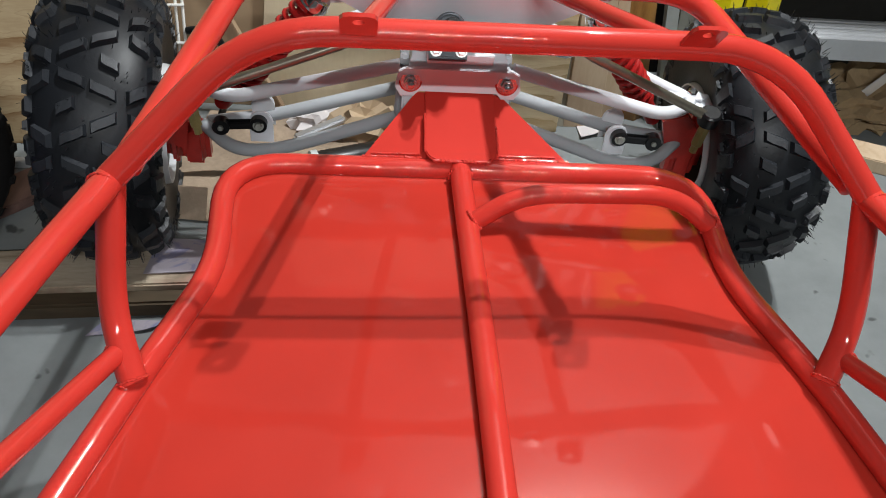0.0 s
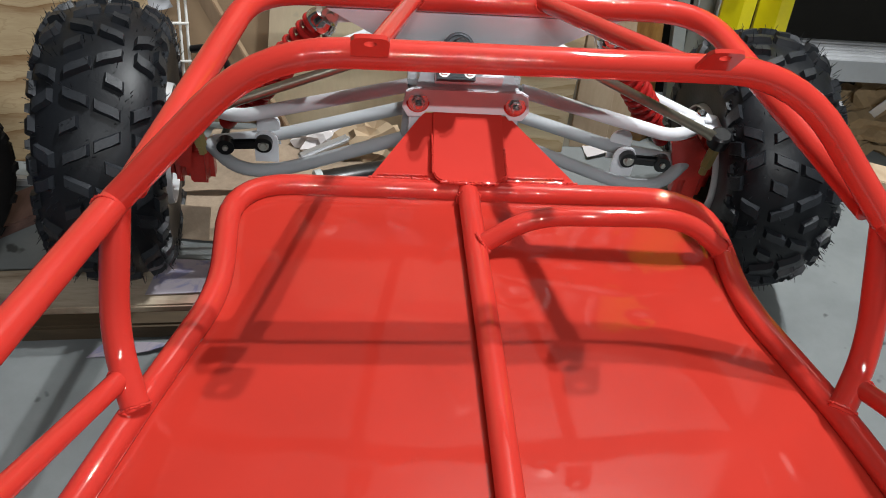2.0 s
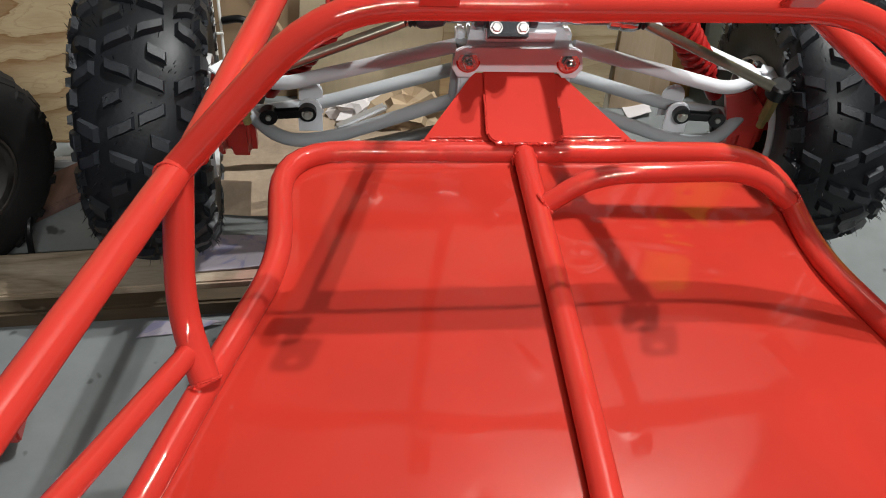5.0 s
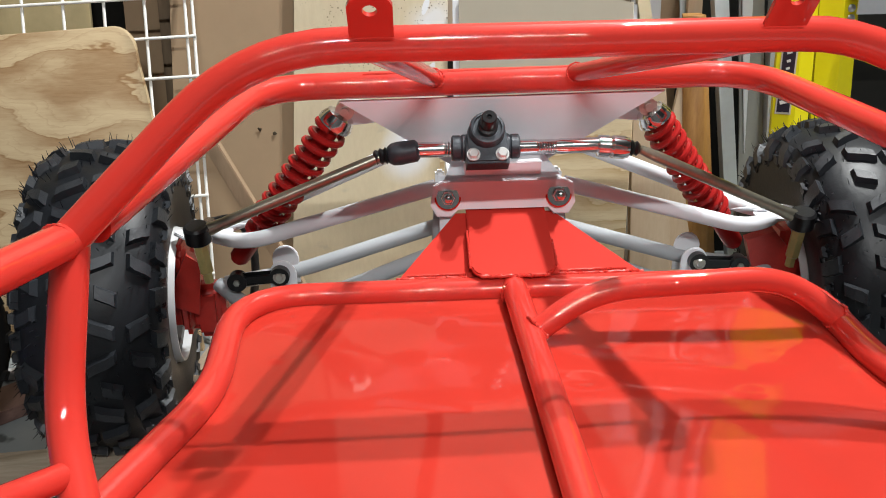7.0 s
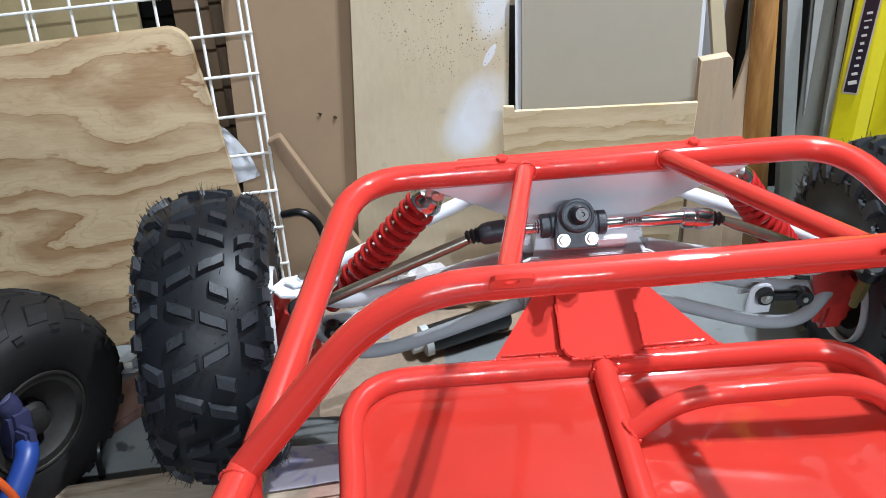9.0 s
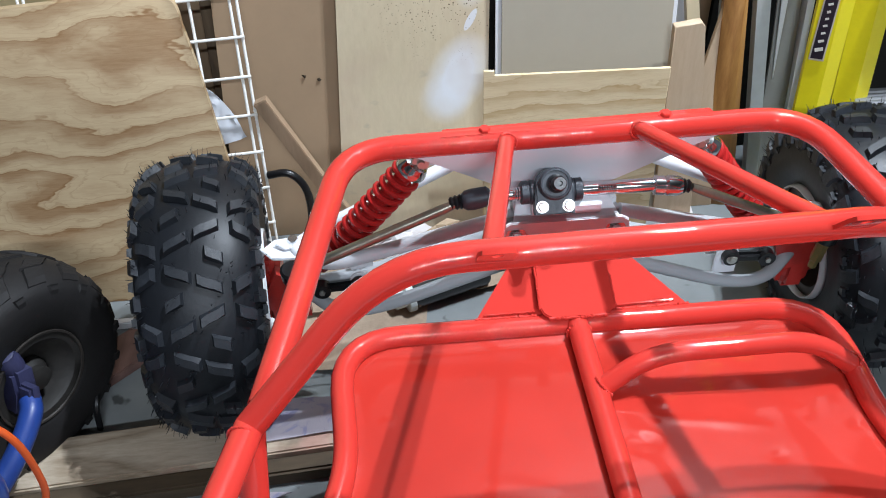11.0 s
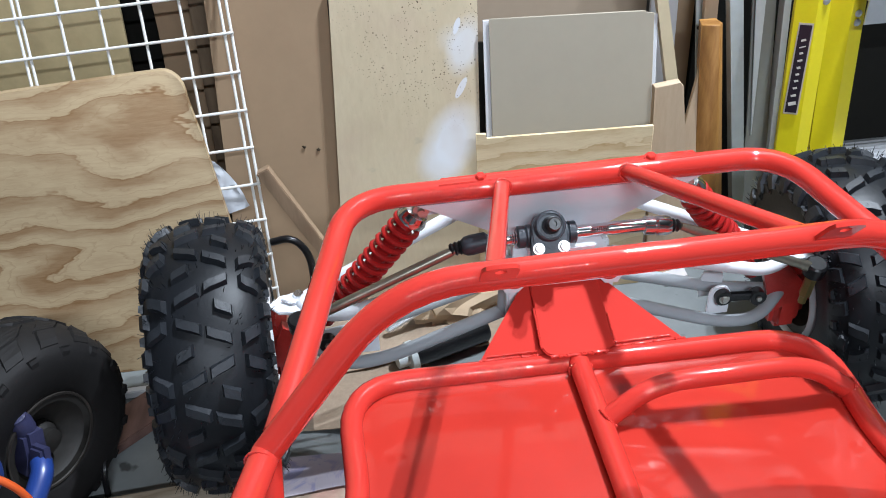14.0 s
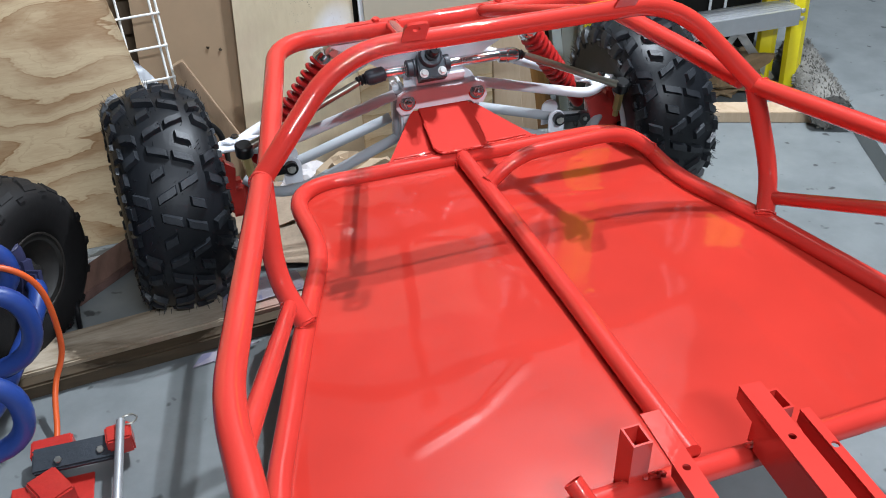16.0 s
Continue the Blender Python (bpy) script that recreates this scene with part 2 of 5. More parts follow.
CARD = plain("brown_cardboard", (0.46, 0.36, 0.265), 0.8, 0, 0.08, 6, 0.12)
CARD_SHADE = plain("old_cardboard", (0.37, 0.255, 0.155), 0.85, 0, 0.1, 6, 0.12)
GREY_CARD = plain("grey_board", (0.41, 0.365, 0.285), 0.75, 0, 0.05, 8, 0.06)
DIRTY_CARD = plain("dirty_cardboard", (0.35, 0.265, 0.19), 0.85, 0, 0.35, 26, 0.3)
PAPER = plain("paper", (0.66, 0.62, 0.62), 0.8, 0, 0.08, 12, 0.1)
KRAFT = plain("crumpled_kraft_paper", (0.50, 0.37, 0.24), 0.75, 0, 0.12, 10, 0.2)
SACK = plain("brown_sacking", (0.27, 0.185, 0.10), 0.85, 0, 0.3, 14, 0.4)
RUG = plain("grey_shag", (0.20, 0.19, 0.17), 0.95, 0, 0.5, 60, 0.6)


def concrete():
    m, nt, b = material("grey_concrete")
    v = coords(nt)
    big = noise_fac(nt, v, 1.6, 5, 0.6)
    mid = noise_fac(nt, v, 9, 6, 0.62)
    fine = noise_fac(nt, v, 180, 4, 0.7)
    c = ramp(nt, big, [(0.3, (0.165, 0.18, 0.182)), (0.7, (0.225, 0.243, 0.243))])
    c = mix(nt, 0.35, c, ramp(nt, mid, [(0.35, (0.125, 0.135, 0.137)), (0.65, (0.245, 0.26, 0.26))]))
    spots = ramp(nt, noise_fac(nt, v, 24, 2), [(0.27, (0.3, 0.3, 0.3)), (0.33, (1, 1, 1))])
    c = mix(nt, 1.0, c, spots, "MULTIPLY")
    nt.links.new(c, b.inputs["Base Color"])
    b.inputs["Roughness"].default_value = 0.6
    bump(nt, b, fine, 0.12, 0.001)
    return m


CONCRETE = concrete()

# ---------------------------------------------------------------- helpers of shape
WORLD = {}


def thing(name, at, label, category, group="", kind=""):
    ob = new(name)
    ob.location = at
    ob.empty_display_size = 0.05
    WORLD[ob] = Matrix.Translation(at)
    return tagged(ob, label, category, group, kind)


def part(name, bm, mat, parent=None, label="", m=None, sharp=38):
    """One mesh object; its shape is in world places, or round the pose m where that is given."""
    up = WORLD[parent] if parent else Matrix()
    own = m if m is not None else up
    if m is None and parent:
        bm.transform(up.inverted())
    bmesh.ops.recalc_face_normals(bm, faces=bm.faces)
    me = bpy.data.meshes.new(name)
    bm.to_mesh(me)
    bm.free()
    me.polygons.foreach_set("use_smooth", [True] * len(me.polygons))
    me.set_sharp_from_angle(angle=radians(sharp))
    for one in (mat if isinstance(mat, (list, tuple)) else [mat]):
        me.materials.append(one)
    ob = new(name, me)
    ob.parent = parent
    ob.matrix_basis = up.inverted() @ own
    WORLD[ob] = own
    if label:
        tagged(ob, label)
    return ob


def single(name, bm, mat, label, category, at=None, group="", kind="", m=None, sharp=38):
    """A thing of one mesh."""
    if m is None:
        if at is None:
            lo = [min(v.co[i] for v in bm.verts) for i in range(3)]
            hi = [max(v.co[i] for v in bm.verts) for i in range(3)]
            at = ((lo[0] + hi[0]) / 2, (lo[1] + hi[1]) / 2, lo[2])
        m = Matrix.Translation(at)
        bm.transform(m.inverted())
    return tagged(part(name, bm, mat, None, "", m, sharp), label, category, group, kind)


def rounded(pts, bend, steps=7):
    """A polyline with its inner corners rounded."""
    pts = [Vector(p) for p in pts]
    out = [pts[0]]
    for i in range(1, len(pts) - 1):
        a, b, c = pts[i - 1], pts[i], pts[i + 1]
        r = bend[i - 1] if isinstance(bend, (list, tuple)) else bend
        ra = min(r, (a - b).length * 0.49)
        rc = min(r, (c - b).length * 0.49)
        p, q = b + (a - b).normalized() * ra, b + (c - b).normalized() * rc
        for k in range(steps + 1):
            t = k / steps
            out.append(p * (1 - t) ** 2 + b * 2 * t * (1 - t) + q * t * t)
    out.append(pts[-1])
    return out


def sweep(bm, pts, r, n=16, caps=True):
    """A round bar along a polyline; r: one radius or one for each point."""
    pts = [Vector(p) for p in pts]
    rings, up = [], None
    for i, p in enumerate(pts):
        d = (pts[min(i + 1, len(pts) - 1)] - pts[max(i - 1, 0)]).normalized()
        if up is None:
            up = d.orthogonal().normalized()
        up = (up - d * up.dot(d)).normalized()
        side = d.cross(up)
        rad = r[i] if isinstance(r, (list, tuple)) else r
        rings.append([bm.verts.new(p + (up * math.cos(k * 2 * math.pi / n) + side * math.sin(k * 2 * math.pi / n)) * rad) for k in range(n)])
    for a, b in zip(rings, rings[1:]):
        for k in range(n):
            bm.faces.new((a[k], a[(k + 1) % n], b[(k + 1) % n], b[k]))
    if caps:
        bm.faces.new(rings[0][::-1])
        bm.faces.new(rings[-1])
    return bm


def tube(pts, r, bend=0.04, n=16):
    return sweep(bmesh.new(), rounded(pts, bend), r, n)


def add_box(bm, size, m=Matrix(), bevel=0.0, segs=2):
    got = bmesh.ops.create_cube(bm, size=1, matrix=m @ Matrix.Diagonal((*size, 1)))
    if bevel:
        edges = {e for v in got["verts"] for e in v.link_edges}
        bmesh.ops.bevel(bm, geom=list(edges), offset=bevel, segments=segs, affect="EDGES", clamp_overlap=True)
    return bm


def box(size, m=Matrix(), bevel=0.0, segs=2):
    return add_box(bmesh.new(), size, m, bevel, segs)


def span(lo, hi, bevel=0.0):
    lo, hi = Vector(lo), Vector(hi)
    return box(hi - lo, Matrix.Translation((lo + hi) / 2), bevel)


def plate(outline, depth, m=Matrix(), bevel=0.0, bm=None):
    """A flat outline in x, z of the pose m, with a thickness along its y."""
    bm = bm or bmesh.new()
    a = [bm.verts.new(m @ Vector((x, -depth / 2, z))) for x, z in outline]
    b = [bm.verts.new(m @ Vector((x, depth / 2, z))) for x, z in outline]
    n = len(a)
    fs = [bm.faces.new(a), bm.faces.new(b[::-1])]
    for k in range(n):
        fs.append(bm.faces.new((a[k], b[k], b[(k + 1) % n], a[(k + 1) % n])))
    if bevel:
        edges = {e for f in fs[:2] for e in f.edges}
        bmesh.ops.bevel(bm, geom=list(edges), offset=bevel, segments=2, affect="EDGES", clamp_overlap=True)
    return bm


def slab(corners, depth, bevel=0.0, bm=None):
    """A sheet through the corners given (about flat), thickened away from its normal."""
    bm = bm or bmesh.new()
    cs = [Vector(c) for c in corners]
    nrm = (cs[1] - cs[0]).cross(cs[2] - cs[0]).normalized()
    a = [bm.verts.new(c) for c in cs]
    b = [bm.verts.new(c - nrm * depth) for c in cs]
    n = len(a)
    fs = [bm.faces.new(a), bm.faces.new(b[::-1])]
    for k in range(n):
        fs.append(bm.faces.new((a[k], b[k], b[(k + 1) % n], a[(k + 1) % n])))
    if bevel:
        edges = {e for f in fs for e in f.edges}
        bmesh.ops.bevel(bm, geom=list(edges), offset=bevel, segments=2, affect="EDGES", clamp_overlap=True)
    return bm


def lathe(profile, n=32, m=Matrix(), bm=None, closed=False):
    """A profile of (along, radius) turned about the x axis of the pose m."""
    bm = bm or bmesh.new()
    rings = []
    for x, r in profile:
        rings.append([bm.verts.new(m @ Vector((x, r * math.cos(k * 2 * math.pi / n), r * math.sin(k * 2 * math.pi / n)))) for k in range(n)])
    if closed:
        rings.append(rings[0])
    for a, b in zip(rings, rings[1:]):
        for k in range(n):
            bm.faces.new((a[k], a[(k + 1) % n], b[(k + 1) % n], b[k]))
    if not closed:
        bm.faces.new(rings[0][::-1])
        bm.faces.new(rings[-1])
    return bm


def along(a, b):
    """The pose at a whose x axis points to b."""
    a, b = Vector(a), Vector(b)
    q = (b - a).to_track_quat("X", "Z")
    return Matrix.Translation(a) @ q.to_matrix().to_4x4()


def bolt_head(bm, at, towards, r=0.008, h=0.007, washer=0.0):
    m = along(at, Vector(at) + Vector(towards))
    if washer:
        lathe([(0, washer), (0.0018, washer)], 20, m, bm)
    lathe([(0.0018, r), (h * 0.8, r), (h, r * 0.8)], 6, m, bm)
    return bm


def bead(pts, r, seed=1):
    """A weld bead: a row of small uneven humps."""
    rng = random.Random(seed)
    pts = [Vector(p) for p in pts]
    out, rad = [], []
    for a, b in zip(pts, pts[1:]):
        k = max(3, int((b - a).length / 0.0025))
        for i in range(k):
            out.append(a.lerp(b, i / k) + Vector((rng.uniform(-1, 1), rng.uniform(-1, 1), rng.uniform(-1, 1))) * r * 0.24)
            rad.append(r * (0.72 + 0.36 * (i % 2) + rng.uniform(-0.16, 0.16)))
    out.append(pts[-1])
    rad.append(r * 0.7)
    return sweep(bmesh.new(), out, rad, 8)


def ring_bead(at, axis, radius, r, seed=1):
    q = Vector(axis).to_track_quat("Z", "Y").to_matrix()
    pts = [Vector(at) + q @ Vector((math.cos(a) * radius, math.sin(a) * radius, 0)) for a in [k * 2 * math.pi / 22 for k in range(23)]]
    return bead(pts, r, seed)


def arc_corner(cx, cz, r, a0, a1, n=6):
    return [(cx + r * math.cos(radians(a0 + (a1 - a0) * k / n)), cz + r * math.sin(radians(a0 + (a1 - a0) * k / n))) for k in range(n + 1)]


def thicken(bm, depth):
    """Turn an open sheet into a thin shell, away from its normals."""
    bm.normal_update()
    old = bm.faces[:]
    rim = [e for e in bm.edges if e.is_boundary]
    twin = {v: bm.verts.new(v.co - v.normal * depth) for v in bm.verts[:]}
    for f in old:
        bm.faces.new([twin[v] for v in reversed(f.verts)])
    for e in rim:
        a, b = e.verts
        bm.faces.new((a, twin[a], twin[b], b))
    return bm

# ---------------------------------------------------------------- the place
def structure(name, bm, mat, label, category):
    return single(name, bm, mat, label, category, at=(0, 0, 0), kind="structure")


structure("floor", span((-3, -4, -0.1), (4, 5, 0)), CONCRETE, "smooth grey concrete workshop floor with dark stains", "floor")
structure("wall_north", span((-3, 2.02, 0), (1.2, 2.12, 3.3)), DARK_WALL, "dark wall behind stacked boards and sheets", "wall")
# far, side and rear walls and ceiling are unseen, added to shape bounce
structure("wall_far", span((-3, 5, 0), (4, 5.1, 3.3)), WALL, "unseen far wall added to close the workshop", "wall")
structure("wall_west", span((-3.1, -4, 0), (-3, 5, 3.3)), WALL, "unseen side wall added to close the workshop", "wall")
structure("wall_east", span((4, -4, 0), (4.1, 5, 3.3)), WALL, "unseen side wall added to close the workshop", "wall")
structure("wall_south", span((-3, -4.1, 0), (4, -4, 3.3)), WALL, "unseen rear wall added to close the workshop", "wall")
structure("ceiling", span((-3, -4, 3.3), (4, 5, 3.4)), CEIL, "unseen dark ceiling added to close the workshop", "ceiling")
kerb = bmesh.new()
low = [(1.175, 1.56), (0.83, 0.80), (0.83, -4), (4, -4), (4, 1.56)]
a = [kerb.verts.new((x, y, 0.001)) for x, y in low]
b = [kerb.verts.new((x, y, 0.05)) for x, y in low]
kerb.faces.new(b)
for k in range(5):
    kerb.faces.new((a[k], a[(k + 1) % 5], b[(k + 1) % 5], b[k]))
structure("raised_slab", kerb, CONCRETE, "low raised concrete slab with a rough edge", "slab")

# ---------------------------------------------------------------- the buggy
buggy = thing("buggy_chassis", (0, 0.9, 0), "bare red tubular off-road buggy chassis with white suspension and new tyres", "buggy")
R1 = 0.0143          # main tube
R2 = 0.0105          # thin brace
ZT = 0.282           # height of the floor frame's tube centre

# floor pan with turned-up edge and shallow dents


def pan_half(y):
    """The two edges of the pan at y."""
    def edge(side):
        pts = [(0.482, 0.436 if side > 0 else -0.436), (0.60, 0.436 if side > 0 else -0.436), (0.875, 0.372 if side > 0 else -0.348), (1.04, 0.316 if side > 0 else -0.290), (1.214, 0.322 if side > 0 else -0.300)]
        for (y0, x0), (y1, x1) in zip(pts, pts[1:]):
            if y <= y1:
                t = (y - y0) / (y1 - y0)
                return x0 + (x1 - x0) * t
        return pts[-1][1]
    return edge(-1), edge(1)


pan = bmesh.new()
grid = []
NX, NY = 230, 210
ding_rng = random.Random(5)
DINGS = [(0.046, 1.042, 0.024, -0.0022), (0.082, 1.096, 0.016, 0.0014), (0.20, 1.06, 0.045, -0.0006), (-0.245, 1.10, 0.012, 0.0012), (-0.19, 0.80, 0.06, -0.0008), (0.27, 1.09, 0.03, 0.0008), (0.19, 1.01, 0.018, -0.0010), (0.046, 0.806, 0.010, 0.0010)]
DINGS += [(ding_rng.uniform(0.03, 0.30), ding_rng.uniform(1.04, 1.20), ding_rng.uniform(0.007, 0.012), ding_rng.choice((-1, 1)) * ding_rng.uniform(0.0004, 0.0009)) for _ in range(7)]
DINGS += [(ding_rng.uniform(-0.35, 0.35), ding_rng.uniform(0.55, 1.19), ding_rng.uniform(0.007, 0.012), ding_rng.choice((-1, 1)) * ding_rng.uniform(0.0003, 0.0006)) for _ in range(8)]
CREASES = [((-0.285, 0.612), (-0.17, 0.655), 0.0016, 0.009), ((-0.18, 0.650), (-0.09, 0.715), 0.0016, 0.009), ((-0.062, 0.935), (-0.028, 0.872), 0.0010, 0.008), ((-0.15, 1.012), (-0.06, 0.990), 0.0008, 0.008),
           ((0.300, 0.835), (0.306, 0.790), 0.0010, 0.007), ((0.350, 0.675), (0.340, 0.615), 0.0012, 0.008), ((0.285, 0.585), (0.262, 0.535), 0.0012, 0.008), ((0.06, 1.075), (0.20, 1.050), 0.0010, 0.007)]
for j in range(NY + 1):
    y = 0.482 + (1.214 - 0.482) * j / NY
    xl, xr = pan_half(y)
    row = []
    for i in range(NX + 1):
        x = xl + (xr - xl) * i / NX
        z = 0.2735 + 0.0016 * noise.noise(Vector((x * 5, y * 5, 0))) + 0.0004 * noise.noise(Vector((x * 14, y * 14, 3)))
        for cx, cy, rad, depth in DINGS:
            d = math.hypot(x - cx, (y - cy) * 1.5) / rad
            if d < 2.2:
                z += depth * math.exp(-d * d * 2)
        z += 0.0006 * math.sin(x * 95 + y * 18) * math.exp(-((x - 0.19) / 0.09) ** 2 - ((y - 1.085) / 0.030) ** 2)
        for (ax, ay), (bx, by), tall, wide in CREASES:
            t = max(0.0, min(1.0, ((x - ax) * (bx - ax) + (y - ay) * (by - ay)) / ((bx - ax) ** 2 + (by - ay) ** 2)))
            d = math.hypot(x - ax - (bx - ax) * t, y - ay - (by - ay) * t) / wide
            if d < 2.5:
                z += tall * math.exp(-d * d) * (1 - (2 * t - 1) ** 4)
        edge = min(x - xl, xr - x, 1.214 - y)
        z += 0.004 * max(0, 1 - edge / 0.022) ** 2
        row.append(pan.verts.new((x, y, z)))
    grid.append(row)
for j in range(NY):
    for i in range(NX):
        pan.faces.new((grid[j][i], grid[j][i + 1], grid[j + 1][i + 1], grid[j + 1][i]))
thicken(pan, 0.003)
part("floor_pan", pan, PAN_RED, buggy, "glossy red sheet-metal floor pan with shallow dents")

part("perimeter_tube", tube([(-0.438, 0.30, ZT), (-0.438, 0.585, ZT), (-0.349, 0.865, ZT), (-0.291, 1.030, ZT), (-0.304, 1.226, ZT), (0.326, 1.226, ZT), (0.318, 1.030, ZT), (0.374, 0.865, ZT), (0.44, 0.585, ZT), (0.44, 0.30, ZT)], R1, [0.06, 0.05, 0.05, 0.085, 0.085, 0.05, 0.05, 0.06]), RED, buggy)
part("centre_tube", tube([(0.002, 1.224, ZT + 0.005), (0.008, 0.86, ZT + 0.002), (0.006, 0.50, ZT + 0.002)], R1, 0.15), RED, buggy)
part("rear_cross_tube", tube([(-0.43, 0.478, ZT), (0.432, 0.478, ZT)], R1), RED, buggy)
part("pedal_hoop", tube([(0.008, 1.114, ZT + 0.003), (0.070, 1.130, 0.323), (0.260, 1.124, 0.333), (0.318, 1.118, ZT + 0.004)], 0.0125, 0.045), RED, buggy)

JL, JR = Vector((-0.364, 0.968, 0.457)), Vector((0.391, 0.972, 0.459))
DL, DR = Vector((-0.232, 1.037, 0.583)), Vector((0.279, 1.048, 0.582))
part("dash_hoop", tube([JL, DL, DR, JR], R1, 0.075), RED, buggy)
EL, ER = Vector((-0.276, 1.347, 0.4885)), Vector((0.298, 1.352, 0.4915))
part("nose_hoop", tube([JL + Vector((0.012, 0.018, 0.004)), EL, ER, JR + Vector((-0.012, 0.018, 0.004))], R1 * 1.07, 0.065), RED, buggy)
part("hoop_brace", tube([(-0.078, 1.338, 0.4955), (-0.135, 1.045, 0.578)], R2), RED, buggy)
part("hoop_brace", tube([(0.084, 1.342, 0.4975), (0.176, 1.053, 0.578)], R2), RED, buggy)
for s, j in ((-1, JL), (1, JR)):
    part("side_rail", tube([j, (s * 0.458, 0.53, 0.500), (s * 0.448, 0.30, 0.505)], R1, 0.05), RED, buggy)
    foot = Vector((-0.346 if s < 0 else 0.370, 0.859 if s < 0 else 0.868, ZT + 0.006))
    mid = Vector((-0.372 if s < 0 else 0.402, 0.915, 0.335))
    part("side_upright", tube([j + Vector((0, 0.002, -0.004)), mid, foot], R1, 0.05), RED, buggy)
    low_end = Vector((-0.360 if s < 0 else 0.388, 0.890, 0.306))
    part("side_brace", tube([low_end, (s * 0.452, 0.49, 0.482)], R2), RED, buggy)
    part("weld_bead", ring_bead(j + Vector((s * 0.004, -0.012, 0.001)), (j - Vector((s * 0.458, 0.53, 0.500))), R1 * 1.02, 0.0014, 3 + s), WELD, buggy)
    part("weld_bead", ring_bead(foot + Vector((0, 0, 0.006)), (mid - foot), R1 * 1.02, 0.0015, 5 + s), WELD, buggy)
    part("weld_bead", ring_bead(low_end + Vector((s * 0.004, -0.012, 0.005)), (s * 0.09, -0.4, 0.17), R2 * 1.03, 0.0013, 8 + s), WELD, buggy)
part("weld_bead", ring_bead((0.002, 1.207, ZT + 0.002), (0, 1, 0), R1 * 1.04, 0.0022, 21), WELD, buggy)
part("weld_bead", ring_bead((0.012, 1.113, ZT + 0.010), (0.06, 0.02, 0.045), 0.0132, 0.002, 22), WELD, buggy)
part("weld_bead", ring_bead((0.315, 1.119, ZT + 0.008), (0.06, 0, -0.05), 0.0132, 0.002, 23), WELD, buggy)
for x0, y0, z0 in ((-0.078, 1.334, 0.4965), (0.084, 1.338, 0.4985)):
    part("weld_bead", ring_bead((x0, y0 - 0.006, z0 + 0.002), (0, 1, -0.3), R2 * 1.05, 0.0012, 25), WELD, buggy)


def mount_tab(x, y, z, tilt):
    """A rounded tab with a hole, welded on the dash hoop."""
    bm = bmesh.new()
    w, h = 0.0168, 0.039
    outer = [(-w, 0), (w, 0), (w, h - 0.008), (w - 0.003, h - 0.002), (w - 0.008, h), (-w + 0.008, h), (-w + 0.003, h - 0.002), (-w, h - 0.008)]
    hole = [(0.0055 * math.cos(k * math.pi / 6), 0.027 + 0.0055 * math.sin(k * math.pi / 6)) for k in range(12)]
    m = pose(x, y, z, tilt, 0, 0)
    rows = []
    for d in (-0.002, 0.002):
        rows.append(([bm.verts.new(m @ Vector((u, d, v))) for u, v in outer], [bm.verts.new(m @ Vector((u, d, v))) for u, v in hole]))
    for o, h_ in rows:
        es = []
        for loop in (o, h_):
            for k in range(len(loop)):
                es.append(bm.edges.get((loop[k], loop[(k + 1) % len(loop)])) or bm.edges.new((loop[k], loop[(k + 1) % len(loop)])))
        bmesh.ops.triangle_fill(bm, edges=es, use_beauty=True)
    for c in (0, 1):
        p, q = rows[0][c], rows[1][c]
        for k in range(len(p)):
            bm.faces.new((p[k], p[(k + 1) % len(p)], q[(k + 1) % len(q)], q[k]))
    return bm


part("mount_tab", mount_tab(-0.135, 1.022, 0.592, 38), RED, buggy)
part("mount_tab", mount_tab(0.184, 1.031, 0.592, 38), RED, buggy)

# nose plate under the frame's front: a sloping red gusset with a boxed middle
gus = bmesh.new()
slab([(-0.126, 1.234, 0.2935), (0.148, 1.236, 0.2935), (0.060, 1.324, 0.338), (-0.056, 1.324, 0.338)], 0.003, 0.0008, gus)
part("nose_gusset", gus, RED_THIN, buggy, "red triangular gusset plate with heavy weld beads")
tm = Matrix.Translation((0.003, 1.2705, 0.3205)) @ Matrix.Rotation(math.atan2(0.0440, 0.107), 4, "X")
half, low_, rad_ = 0.047, -0.054, 0.014
edge_ = [(-half, 0.060)] + arc_corner(-half + rad_, low_ + rad_, rad_, 180, 270) + arc_corner(half - rad_, low_ + rad_, rad_, 270, 360) + [(half, 0.060)]
tongue = plate(edge_, 0.006, tm @ Matrix.Rotation(radians(-90), 4, "X"), 0.0015)
part("nose_tongue", tongue, RED_THIN, buggy)
on = lambda u, v: tm @ Vector((u, v, 0.002))
for k, (p, q, r) in enumerate((((-0.128, 1.232, 0.2950), (-0.048, 1.231, 0.2955), 0.0022), ((-0.116, 1.237, 0.2965), (-0.050, 1.237, 0.2970), 0.0016), ((0.054, 1.232, 0.2955), (0.150, 1.234, 0.2950), 0.0022), ((0.056, 1.238, 0.2970), (0.132, 1.240, 0.2965), 0.0016))):
    part("weld_bead", bead([p, q], r, 31 + k), WELD, buggy)
part("weld_bead", bead([on(-half + 0.008, low_ - 0.001), on(0, low_ - 0.002), on(half - 0.008, low_ - 0.001)], 0.0024, 38), WELD, buggy)
part("weld_bead", bead([on(-half - 0.001, low_ + 0.012), on(-half - 0.001, 0.018)], 0.0017, 39), WELD, buggy)
part("weld_bead", bead([on(half + 0.001, low_ + 0.012), on(half + 0.001, 0.0)], 0.0017, 40), WELD, buggy)

